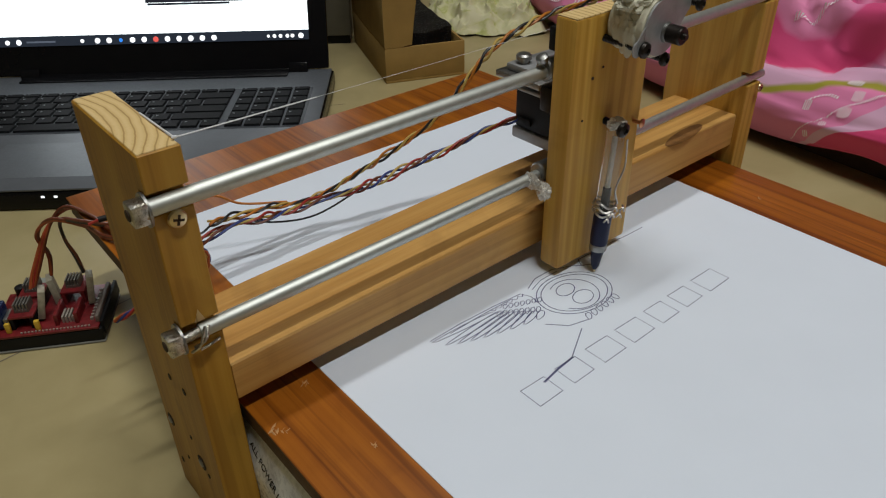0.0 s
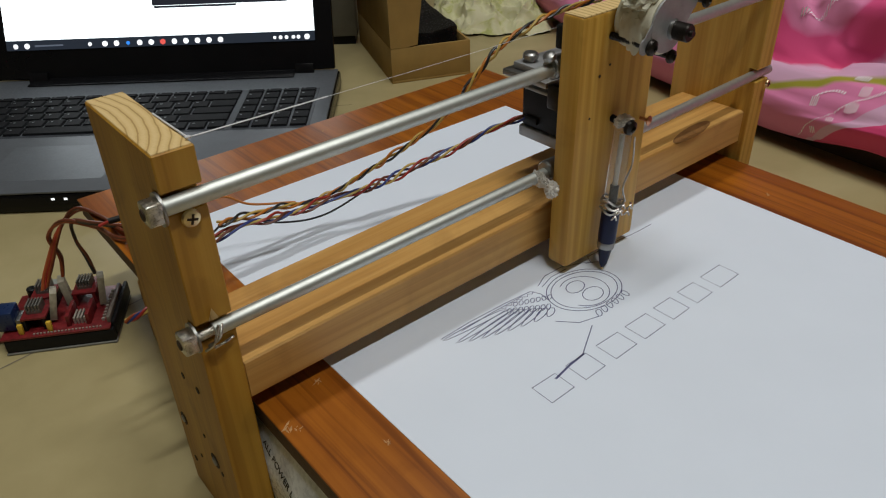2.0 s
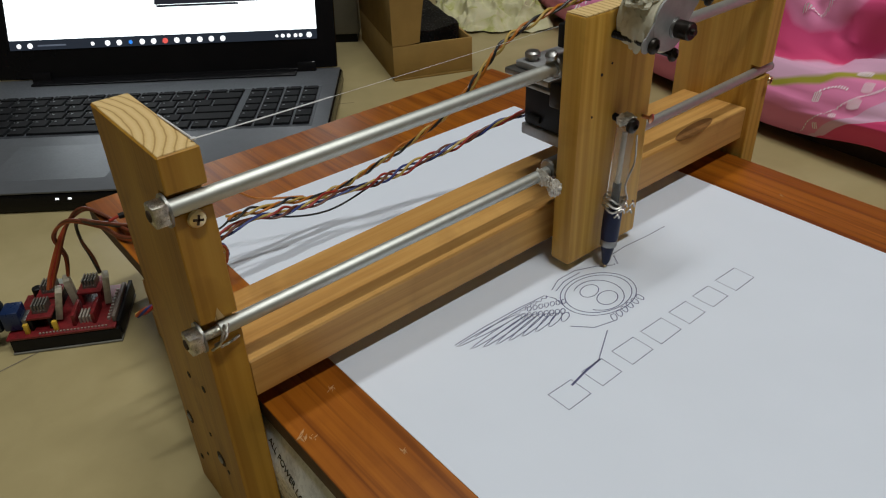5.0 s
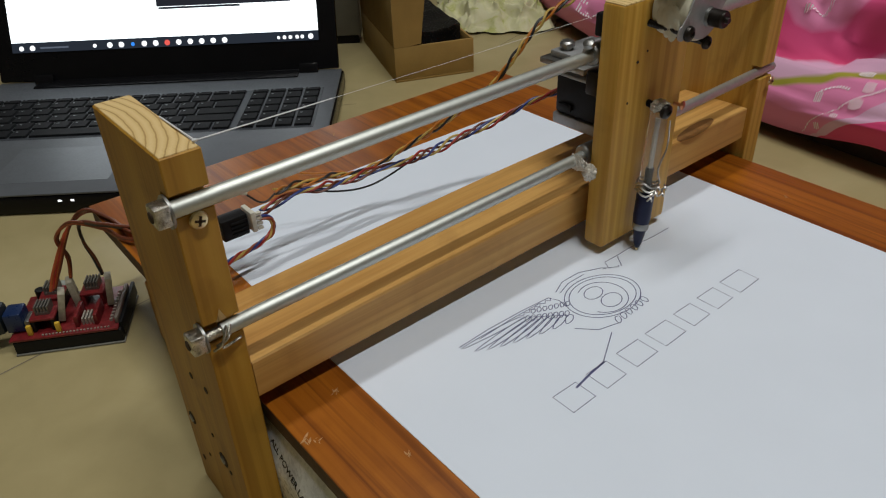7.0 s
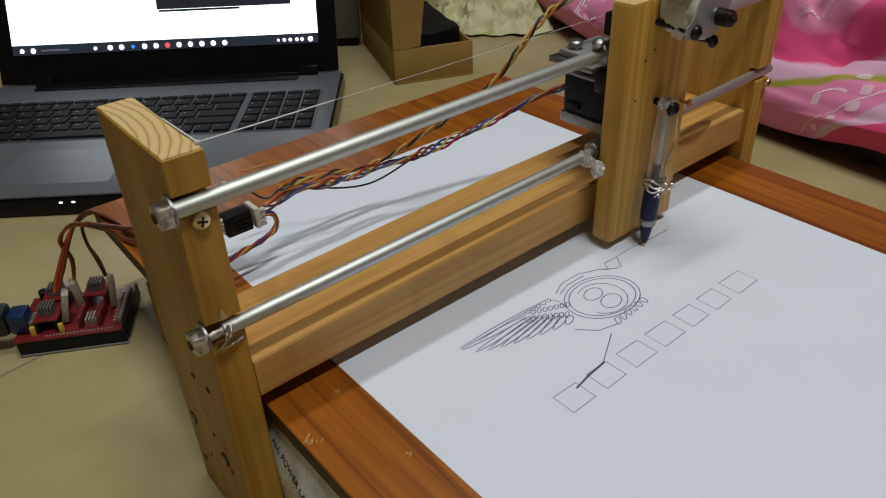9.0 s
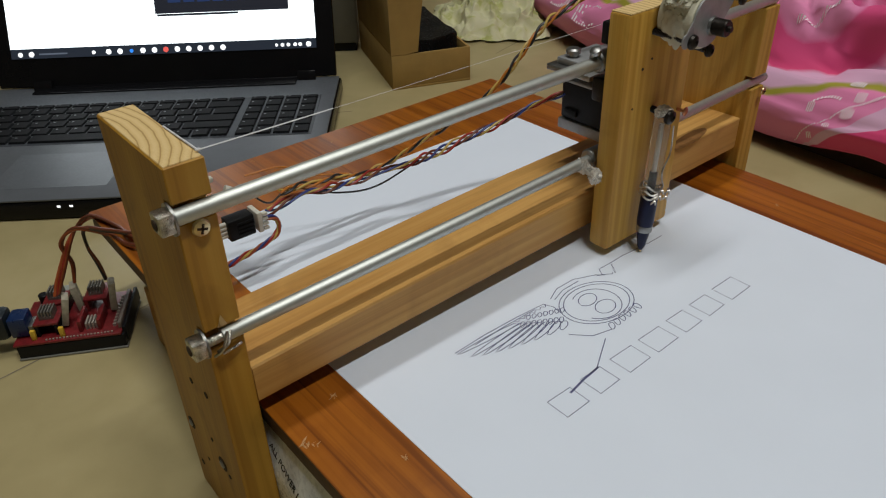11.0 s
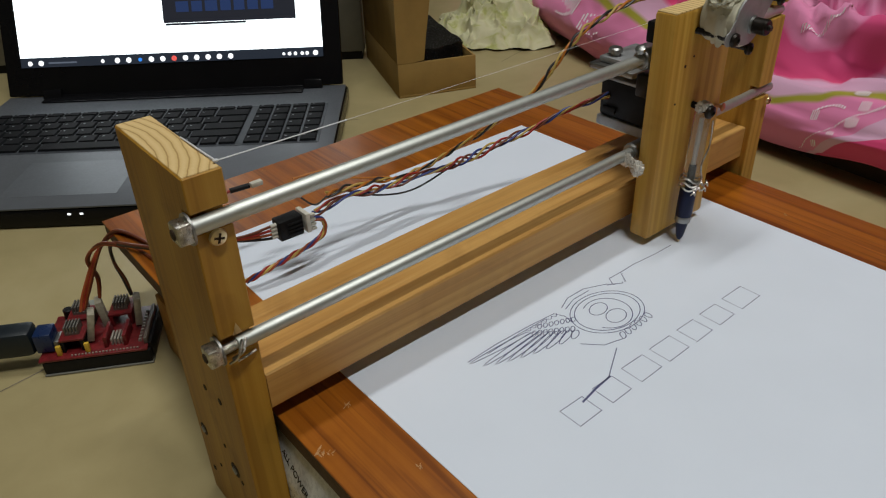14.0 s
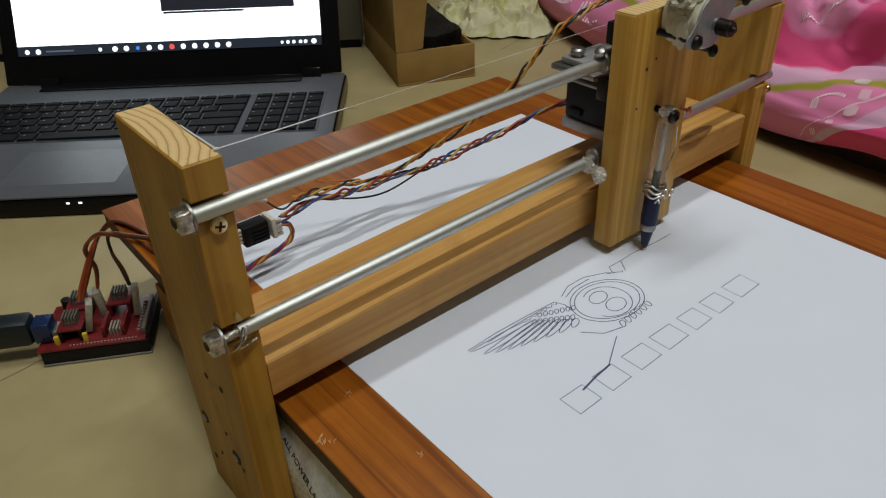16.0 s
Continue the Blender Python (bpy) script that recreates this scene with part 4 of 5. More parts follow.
    for u, r in ((0.028, 0.0028), (0.041, 0.0032), (0.330, 0.0018), (0.337, 0.0022), (0.344, 0.0022), (0.352, 0.0022), (0.358, 0.0022), (0.368, 0.0032)):
        local("icon", lathe([(r, 0), (r, 0.0003)], (u, -0.0013, 0.0388), (0, -1, 0), 12), M_ICON, lid, smooth=0)
    local("search_text", slab(0.050, 0.083, 0.0380, 0.0398, -0.0016, -0.0013), glow("dim_text", (0.10, 0.12, 0.16), 1.0), lid, smooth=0)
    # blocky lines of blue inside the console
    for k, (a, b) in enumerate(((0.207, 0.222), (0.2255, 0.238), (0.2415, 0.256), (0.2595, 0.272), (0.2755, 0.288), (0.2915, 0.304), (0.3075, 0.322))):
        local("console_block", slab(a, b, 0.0915, 0.1035, -0.0019, -0.0017), M_DIM_BLUE, lid, smooth=0)


laptop()

# ---------------- controller board ----------------
CTRL_AT, CTRL_TURN = (-0.054, 0.243, 0.0), -29.8
M_PCB = plain("red_circuit_board", (0.155, 0.012, 0.014), 0.35, 0, 0.35, 260, 0.2)
M_OLDPLUG = plain("yellowed_plug_plastic", (0.36, 0.33, 0.25), 0.5, 0, 0.25, 220, 0.2)
M_CHIP2 = plain("grey_heat_sink", (0.20, 0.185, 0.165), 0.45, 0.6, 0.15, 200, 0.2)


def controller():
    c = thing("controller_board", (0, 0, 0), "red stepper driver shield on a microcontroller with blue plug", "circuit board")
    c.matrix_basis = pose(*CTRL_AT, 0, 0, CTRL_TURN)
    L, D = 0.0700, 0.0540
    # the pale grey paints in a reflection along the acrylic edge
    local("base_plate", box(0.0, L, 0.0, D, 0.0003, 0.0016, 0.0004), plain("acrylic_reflection_grey", (0.22, 0.22, 0.20), 0.2, 0, 0.1, 100, 0.05), c, "acrylic base plate with its pale reflection put into the colour")
    low = local("lower_board", box(0.0005, L - 0.0005, 0.0008, D - 0.0006, 0.0017, 0.0110, 0.0006), M_BLACK, c, "dark lower board with headers")
    up = local("shield", box(-0.001, L - 0.002, 0.0005, D - 0.003, 0.0115, 0.0131, 0.0003), M_PCB, c, "red stepper driver shield")
    pin = plain("pale_pin", (0.42, 0.38, 0.33), 0.4, 0.4, 0.1, 200, 0.1)
    for k in range(20):
        local("pin", box(0.0195 + 0.0022 * k, 0.0206 + 0.0022 * k, 0.0022, 0.0032, 0.0131, 0.0140), pin, up, smooth=0)
    for k in range(10):
        local("pin", box(L - 0.0085, L - 0.0065, 0.009 + 0.0036 * k, 0.0105 + 0.0036 * k, 0.0131, 0.0150), pin, up, smooth=0)
    local("side_header", box(L - 0.0045, L - 0.002, 0.006, D - 0.008, 0.0131, 0.0180, 0.0004), plain("pale_header", (0.16, 0.13, 0.11), 0.5, 0, 0.2, 100, 0.1), up, "pale pin header")
    local("side_header", box(L - 0.0018, L + 0.0006, 0.004, D - 0.002, 0.0045, 0.0150, 0.0004), M_BLACK, up)
    # four stepper drivers on sockets
    for i, (x, y) in enumerate(((0.013, 0.007), (0.040, 0.007), (0.013, 0.030), (0.040, 0.030))):
        for e in (0.0, 0.0125):
            local("socket", box(x + e, x + e + 0.0024, y, y + 0.019, 0.0131, 0.0215, 0.0003), M_BLACK if i % 2 == 0 else M_PCB, up)
        if i != 1:
            d = local("driver", box(x - 0.0003, x + 0.0155, y, y + 0.020, 0.0216, 0.0232, 0.0002), M_PCB, up, "red plug-in motor driver")
            outline = [(x + 0.003, 0.0232)]
            for k in range(5):
                outline += [(x + 0.003 + 0.002 * k, 0.0295), (x + 0.004 + 0.002 * k, 0.0295)] + ([(x + 0.004 + 0.002 * k, 0.0250), (x + 0.005 + 0.002 * k, 0.0250)] if k < 4 else [])
            outline.append((x + 0.012, 0.0232))
            hs = bmesh.new()
            rim = [[hs.verts.new((px, py, pz)) for px, pz in outline] for py in (y + 0.005, y + 0.015)]
            hs.faces.new(rim[0]), hs.faces.new(rim[1][::-1])
            for k in range(len(outline)):
                j = (k + 1) % len(outline)
                hs.faces.new((rim[0][j], rim[0][k], rim[1][k], rim[1][j]))
            bmesh.ops.recalc_face_normals(hs, faces=hs.faces[:])
            local("heat_sink", hs, M_CHIP2, d, "finned grey heat sink", smooth=0)
        else:
            for k in range(4):
                local("jumper", box(x + 0.004 + 0.0022 * k, x + 0.0052 + 0.0022 * k, y + 0.002, y + 0.012, 0.0131, 0.0180), pin, up, smooth=0)
    for x in (0.0105, 0.0285):
        local("yellow_cap", box(x, x + 0.003, 0.004, 0.0065, 0.0131, 0.0205, 0.0003), plain("yellow_jumper", (0.65, 0.42, 0.04), 0.4), up, "yellow jumper cap")
    local("capacitor", lathe([(0.0032, 0), (0.0034, 0.0005), (0.0034, 0.0085), (0.0028, 0.009)], (0.009, 0.046, 0.0131), (0, 0, 1), 18), M_BLACK, up)
    local("terminal", box(0.018, 0.028, 0.045, 0.052, 0.0131, 0.0235, 0.0006), plain("grey_terminal", (0.25, 0.27, 0.24), 0.5), up, "grey screw terminal")
    # white motor plugs
    for x, y, h, tilt in ((0.0290, 0.018, 0.0215, 14), (0.0365, 0.034, 0.020, -4), (0.0585, 0.030, 0.0215, 9)):
        bm = box(-0.0022, 0.0022, -0.005, 0.005, 0.0, h, 0.0005)
        bmesh.ops.transform(bm, matrix=pose(x, y, 0.0150, 0, tilt, 15), verts=bm.verts)
        local("motor_plug", bm, M_OLDPLUG, c, "cream motor plug")
    # usb plug and cable
    local("usb_socket", box(0.0086, 0.012, 0.009, 0.021, 0.0133, 0.0215, 0.0005), M_STEEL, low)
    plug = local("usb_plug", box(-0.0030, 0.0085, 0.0080, 0.0220, 0.0140, 0.0285, 0.0012), plain("bright_blue_plastic", (0.008, 0.024, 0.085), 0.3), c, "bright blue cable plug")
    local("plug_grip", box(-0.038, -0.0032, 0.0065, 0.0235, 0.0130, 0.0325, 0.004), plain("dark_blue_grey_rubber", (0.006, 0.012, 0.018), 0.45), plug, "dark moulded cable grip")
    local("cable", tube(smooth_path([(-0.037, 0.015, 0.022), (-0.06, 0.0155, 0.0155), (-0.09, 0.012, 0.006), (-0.14, 0.0, 0.0035), (-0.25, -0.05, 0.0033), (-0.5, -0.1, 0.0033)], 8), 0.0032, 10), M_BLACK, plug, "black cable")
    # leads rising to the frame
    def lead(colour, pts, r=0.0011):
        local("lead", tube(smooth_path(pts, 8), r, 7), INSULATION[colour], c, f"{colour} lead")
    for k, colour in enumerate(("rust", "red", "rust", "brown")):
        o = 0.0011 * k
        lead(colour, [(0.0290 + o * 0.6, 0.0165 + o, 0.038), (0.033 + o, 0.022 + o, 0.050), (0.046 + o, 0.030, 0.074 + o), (0.063, 0.030 - o, 0.087 + o), (0.083, 0.012 - o, 0.088 + o), (0.105, -0.02, 0.092 + o), (0.136, -0.014, 0.095 + o)])
    for k, colour in enumerate(("rust", "brown")):
        o = 0.0011 * k
        lead(colour, [(0.0370, 0.034 + o, 0.036), (0.0395 + o, 0.034, 0.052), (0.040 + o, 0.026, 0.072), (0.055, 0.018, 0.086 + o), (0.078, 0.006, 0.086 + o), (0.10, -0.02, 0.0905 + o), (0.132, -0.016, 0.0915 + o)])
    for k, colour in enumerate(("black", "brown")):
        o = 0.0011 * k
        lead(colour, [(0.0590, 0.030 + o, 0.038), (0.0575 + o, 0.029, 0.052), (0.056, 0.026, 0.068), (0.060, 0.020, 0.084 + o), (0.08, 0.0, 0.092 + o), (0.105, -0.013, 0.0945 + o), (0.134, -0.010, 0.0955 + o)])
    return c


CONTROLLER = controller()

# ---------------- carton ----------------


def carton():
    c = thing("cardboard_box", (0, 0, 0), "open brown cardboard box with raised lid and black contents", "box")
    c.matrix_basis = pose(0.433, 0.472, 0, 0, 0, math.degrees(math.atan2(-0.037, 0.093)))
    W, D, H, t = 0.100, 0.178, 0.0425, 0.003
    local("bottom", box(0, W, 0, D, 0.0, t, 0.0006), M_CARD, c)
    for name, b in (("front", (0, W, 0, t)), ("back", (0, W, D - t, D)), ("side", (0, t, t, D - t)), ("side", (W - t, W, t, D - t))):
        local(name, box(*b, t, H, 0.0008), M_CARD, c)
    local("lid", box(0.0, t, 0.002, D, H, 0.20, 0.0008), M_CARD, c, "raised cardboard lid")
    bm = bmesh.new()
    line = [(0.0, H + 0.0005), (0.018, H), (0.0335, H + 0.002), (0.037, H + 0.03), (0.056, 0.20), (0.0, 0.20)]
    v = [bm.verts.new((x, y, z)) for y in (0.0, t) for x, z in line]
    n = len(line)
    bm.faces.new(v[:n]), bm.faces.new(v[n:][::-1])
    for k in range(n):
        bm.faces.new((v[(k + 1) % n], v[k], v[n + k], v[n + (k + 1) % n]))
    bmesh.ops.recalc_face_normals(bm, faces=bm.faces[:])
    local("flap", bm, M_CARD, c, "folded cardboard flap", smooth=0)
    bm = box(0.006, W - 0.006, 0.03, D - 0.006, 0.004, 0.050)
    bmesh.ops.subdivide_edges(bm, edges=bm.edges[:], cuts=9, use_grid_fill=True)
    for q in bm.verts:
        s = noise.noise_vector(q.co * 40) * 0.005 + noise.noise_vector(q.co * 95) * 0.003
        q.co += Vector((s.x * 0.5, s.y * 0.5, s.z if q.co.z > 0.01 else 0))
    local("wrapped_block", bm, plain("black_plastic_wrap", (0.012, 0.012, 0.012), 0.25, 0, 0.3, 60, 0.3), c, "black plastic wrapping")


carton()

# ---------------- cabinet behind ----------------


def cabinet():
    c = thing("cabinet", (0, 0, 0), "dull grey green cabinet with a dark plinth against the wall", "cabinet")
    c.matrix_basis = pose(0.49, 0.628, 0, 0, 0, LAP_TURN)
    mat = plain("worn_grey_green_paint", (0.16, 0.15, 0.115), 0.5, 0, 0.35, 9, 0.2)
    local("body", box(-1.0, 0.0, 0.0, 0.35, 0.012, 0.75, 0.003), mat, c)
    local("plinth", box(-0.99, -0.004, 0.006, 0.34, 0.0, 0.0119), M_BLACK, c, "dark plinth")


cabinet()

# ---------------- crumpled cloth ----------------


def cloth():
    m, nodes, links, b = material("white_green_cloth")
    v = coords(nodes, links)
    n1 = node(nodes, "ShaderNodeTexNoise", Scale=38.0, Detail=4.0, Distortion=1.5)
    weave = node(nodes, "ShaderNodeTexNoise", Scale=900.0, Detail=2.0)
    links.new(v, n1.inputs["Vector"]), links.new(v, weave.inputs["Vector"])
    r = ramp(nodes, [(0.40, (0.60, 0.58, 0.38)), (0.58, (0.56, 0.55, 0.31)), (0.68, (0.42, 0.44, 0.15)), (0.8, (0.47, 0.46, 0.2))])
    links.new(n1.outputs[0], r.inputs[0]), links.new(r.outputs[0], b.inputs["Base Color"])
    b.inputs["Roughness"].default_value = 0.9
    bump(nodes, links, b, weave.outputs[0], 0.4, 0.0006)
    # one sheet dropped in a heap, with sharp folds that lean over
    heap = thing("crumpled_cloth", (0.731, 0.603, 0), "crumpled off-white cloth with olive green print on floor", "cloth")
    n = 130
    bm, grid = bmesh.new(), []
    for i in range(n):
        row = []
        for j in range(n):
            a, c = 2 * i / (n - 1) - 1, 2 * j / (n - 1) - 1
            far = max(abs(a), abs(c))
            turn = math.atan2(c, a)
            d = Vector((math.cos(turn), math.sin(turn), 0))
            reach = 0.112 * (1 + 0.22 * noise.noise(d * 1.9) + 0.10 * noise.noise(d * 6.0))
            p = Vector((0.731, 0.603, 0)) + d * far * reach
            w = p + 0.016 * noise.noise_vector(p * 24)
            f1, f2, f3 = (1 - 2.3 * abs(noise.noise(w * k + Vector((0, 0, z)))) for k, z in ((30, 2.0), (58, 5.0), (120, 9.0)))
            dome = 0.022 * (1 - far ** 2) if far < 1 else 0.0
            edge = min(1.0, (1 - far) * 1.7 + 0.12)
            h = dome + edge * (0.023 * f1 + 0.012 * f2 + 0.004 * f3)
            lean = noise.noise_vector(w * 38) * 0.020 * edge
            row.append(bm.verts.new((p.x + lean.x, p.y + lean.y, max(0.0006 + 0.0006 * edge, h + 0.004 * edge))))
        grid.append(row)
    for p, q in zip(grid, grid[1:]):
        for j in range(n - 1):
            bm.faces.new((p[j], p[j + 1], q[j + 1], q[j]))
    bmesh.ops.recalc_face_normals(bm, faces=bm.faces[:])
    part("sheet", bm, m, heap, smooth=60)


cloth()

# ---------------- bedding ----------------
EDGE = smooth_path([(0.93, 0.95, 0), (0.835, 0.68, 0), (0.766, 0.546, 0), (0.699, 0.379, 0), (0.650, 0.230, 0), (0.617, 0.100, 0), (0.603, -0.033, 0), (0.590, -0.16, 0), (0.60, -0.45, 0)], 18)


def quilt_point(i, t):
    """A point of the quilt: i along its edge, t metres of cloth in from the hem."""
    a = EDGE[i]
    d = (EDGE[min(i + 1, len(EDGE) - 1)] - EDGE[max(i - 1, 0)]).normalized()
    inward = Vector((-d.y, d.x, 0))
    inward = inward if inward.x > 0 else -inward
    if t < 0.10:
        u = t / 0.10
        lifted = 0.016 * math.exp(-((a.y + 0.020) / 0.050) ** 2) * (1 - u) ** 1.5
        out, z = -0.022 * math.sin(math.pi * u) + 0.02 * u * u, 0.009 + 0.072 * u ** 0.9 + lifted
    else:
        out, z = 0.02 + (t - 0.10) * 0.95, 0.081 + 0.22 * (1 - math.exp(-(t - 0.10) / 0.30))
    p = a + inward * out + Vector((0, 0, z))
    q = Vector((a.x + a.y * 0.6, t * 1.4, 0.0))
    w = q + 0.10 * noise.noise_vector(q * 5)
    ridge = 2.0 * math.sqrt(min(1.0, 2.2 * abs(noise.noise(Vector((w.x * 8.0 + w.y * 6.0 + 4.0, w.y * 17.0, 2.0)))))) - 1.0
    soft = noise.noise(Vector((w.x * 6.0, w.y * 8.0, 7.0)))
    small = 1 - 2.2 * abs(noise.noise(Vector((w.x * 14.0 + w.y * 9.0, w.y * 45.0, 5.0))))
    k = min(1, max(0.12, (t - 0.065) / 0.08))
    crease = max(0.0, 1 - 5 * abs(noise.noise(Vector((w.x * 5.0 + w.y * 3.0 + 9.0, w.y * 21.0, 3.0)))))
    fall = min(1, max(0, (t - 0.105) / 0.03))
    fine = 1 - 2.2 * abs(noise.noise(Vector((w.x * 26.0 + w.y * 16.0, w.y * 62.0, 11.0))))
    h = 0.007 * fall * fine + k * ((0.024 + 0.008 * fall) * ridge + 0.022 * soft + (0.008 + 0.012 * fall) * small + (0.010 + 0.014 * fall) * crease)
    return p + Vector((0, 0, h)) - inward * (0.5 * h + 0.006 * noise.noise(Vector((i * 0.11, t * 9, 1))))


def stripe_at(s):
    """How far in from the hem the olive stripe runs."""
    return float(np.interp(s, (0.80, 0.90, 0.919, 0.942, 0.96, 0.972, 0.99, 1.005, 1.1), (0.084, 0.056, 0.057, 0.067, 0.072, 0.080, 0.086, 0.090, 0.088)))


def quilt():
    m, nodes, links, b = material("printed_pink_cotton")
    tc = nodes.new("ShaderNodeTexCoord")
    sep = nodes.new("ShaderNodeSeparateXYZ")
    links.new(tc.outputs["UV"], sep.inputs[0])
    warp = node(nodes, "ShaderNodeTexNoise", Scale=5.0, Detail=1.5)
    links.new(tc.outputs["UV"], warp.inputs["Vector"])
    off = nodes.new("ShaderNodeMath")
    off.operation = "MULTIPLY_ADD"
    off.inputs[1].default_value = 0.006
    links.new(warp.outputs[0], off.inputs[0]), links.new(sep.outputs[1], off.inputs[2])
    pink, lilac, deep, olive, pale = (0.80, 0.235, 0.46), (0.74, 0.43, 0.62), (0.72, 0.05, 0.19), (0.36, 0.33, 0.025), (0.84, 0.37, 0.58)
    # near-black line above the olive stripe is a fold's shade, painted in
    r = ramp(nodes, [(0.0, pink), (0.0902, pink), (0.0906, olive), (0.0982, olive), (0.0986, (0.10, 0.09, 0.01)), (0.0998, (0.10, 0.09, 0.01)), (0.1005, lilac), (0.121, lilac), (0.123, deep), (0.150, (0.74, 0.07, 0.24)), (0.153, pink), (0.20, pale), (0.250, pink), (0.27, lilac), (0.36, pale), (0.6, pink)])
    # the printed waves swing more widely higher up the cloth
    swing = node(nodes, "ShaderNodeTexNoise", Scale=11.0, Detail=1.0)
    links.new(tc.outputs["UV"], swing.inputs["Vector"])
    high = nodes.new("ShaderNodeMapRange")
    high.inputs["From Min"].default_value, high.inputs["From Max"].default_value = 0.120, 0.150
    high.inputs["To Min"].default_value, high.inputs["To Max"].default_value = 0.0, 0.045
    links.new(sep.outputs[1], high.inputs[0])
    centred = nodes.new("ShaderNodeMath")
    centred.operation = "SUBTRACT"
    centred.inputs[1].default_value = 0.52
    links.new(swing.outputs[0], centred.inputs[0])
    swung = nodes.new("ShaderNodeMath")
    swung.operation = "MULTIPLY_ADD"
    links.new(centred.outputs[0], swung.inputs[0]), links.new(high.outputs[0], swung.inputs[1]), links.new(off.outputs[0], swung.inputs[2])
    links.new(swung.outputs[0], r.inputs[0])
    # magenta lobe with a lilac border towards one end of the hem
    flat = nodes.new("ShaderNodeUVMap")
    flat.uv_map = "cloth"
    sx = nodes.new("ShaderNodeSeparateXYZ")
    links.new(flat.outputs[0], sx.inputs[0])
    under = r.outputs[0]
    for slope, from_s, colour in ((1.2, 0.9585, lilac), (0.9, 0.966, deep)):
        line = nodes.new("ShaderNodeMath")
        line.operation = "MULTIPLY_ADD"
        line.inputs[1].default_value, line.inputs[2].default_value = slope, -slope * from_s
        links.new(sx.outputs[0], line.inputs[0])
        rest = nodes.new("ShaderNodeMath")
        rest.operation = "SUBTRACT"
        links.new(line.outputs[0], rest.inputs[0]), links.new(sx.outputs[1], rest.inputs[1])
        step = nodes.new("ShaderNodeMapRange")
        step.inputs["From Min"].default_value, step.inputs["From Max"].default_value = 0.0, 0.0015
        links.new(rest.outputs[0], step.inputs[0])
        hem = nodes.new("ShaderNodeMapRange")
        hem.inputs["From Min"].default_value, hem.inputs["From Max"].default_value = 0.080, 0.083
        hem.inputs["To Min"].default_value, hem.inputs["To Max"].default_value = 1.0, 0.0
        links.new(sx.outputs[1], hem.inputs[0])
        both = nodes.new("ShaderNodeMath")
        both.operation = "MULTIPLY"
        links.new(step.outputs[0], both.inputs[0]), links.new(hem.outputs[0], both.inputs[1])
        mix = nodes.new("ShaderNodeMix")
        mix.data_type = "RGBA"
        links.new(both.outputs[0], mix.inputs["Factor"]), links.new(under, mix.inputs["A"])
        mix.inputs["B"].default_value = (*colour, 1)
        under = mix.outputs["Result"]
    links.new(mix.outputs["Result"], b.inputs["Base Color"])
    b.inputs["Roughness"].default_value = 0.75
    b.inputs["Sheen Weight"].default_value = 0.2
    weave = node(nodes, "ShaderNodeTexNoise", Scale=1300.0, Detail=2.0)
    links.new(tc.outputs["Object"], weave.inputs["Vector"])
    bump(nodes, links, b, weave.outputs[0], 0.25, 0.0005)
    q = thing("quilt", (0.85, 0.2, 0.0), "rumpled pink and magenta printed cotton quilt with olive stripe", "quilt")
    n = 150
    run = [0.0]
    for a, c in zip(EDGE, EDGE[1:]):
        run.append(run[-1] + (c - a).length)
    bm = bmesh.new()
    uv = bm.loops.layers.uv.new("UVMap")
    raw = bm.loops.layers.uv.new("cloth")
    ts = [0.95 * (k / (n - 1)) ** 1.35 for k in range(n)]
    fine = []
    for i in range(len(EDGE) - 1):
        fine += [(i, 0.0), (i, 0.5)]
    grid, place = [], {}
    for i, f in fine:
        row = []
        for t in ts:
            v = bm.verts.new(quilt_point(i, t).lerp(quilt_point(i + 1, t), f))
            place[v] = (run[i] + f * (run[i + 1] - run[i]), t)
            row.append(v)
        grid.append(row)
    for i in range(len(grid) - 1):
        for j in range(n - 1):
            face = bm.faces.new((grid[i][j], grid[i + 1][j], grid[i + 1][j + 1], grid[i][j + 1]))
            for loop in face.loops:
                s, t = place[loop.vert]
                loop[raw].uv = (s, t)
                loop[uv].uv = (s, t + 0.0872 - stripe_at(s))
    bmesh.ops.recalc_face_normals(bm, faces=bm.faces[:])
    ob = part("cover", bm, m, q, "printed cotton cover", smooth=0)
    for p in ob.data.polygons:
        p.use_smooth = True
    # printed white dashes lying on the cloth

    def on(s, t):
        i = max(0, min(len(run) - 2, next((k for k in range(len(run) - 1) if run[k + 1] > s), len(run) - 2)))
        f = (s - run[i]) / (run[i + 1] - run[i])
        return quilt_point(i, t).lerp(quilt_point(i + 1, t), f)

    white = plain("white_print", (0.95, 0.86, 0.92), 0.8, 0, 0.05, 300, 0.1)

    def dash(bm, s, t, ds, dt, ws, wt):
        v = []
        for a, c in ((-1, -1), (1, -1), (1, 1), (-1, 1)):
            ss, tt = s + a * ds / 2 + c * ws / 2, t + a * dt / 2 + c * wt / 2
            p = on(ss, tt)
            e, g = on(ss + 0.002, tt) - p, on(ss, tt + 0.002) - p
            nrm = e.cross(g).normalized()
            nrm = nrm if nrm.z > -0.2 else -nrm
            nrm = nrm if nrm.dot(Vector((-0.7, -0.3, 0.6))) > 0 else -nrm
            v.append(bm.verts.new(p + nrm * 0.0009))
        bm.faces.new(v)

    start = next(run[k] for k in range(len(EDGE)) if EDGE[k].y < 0.10)
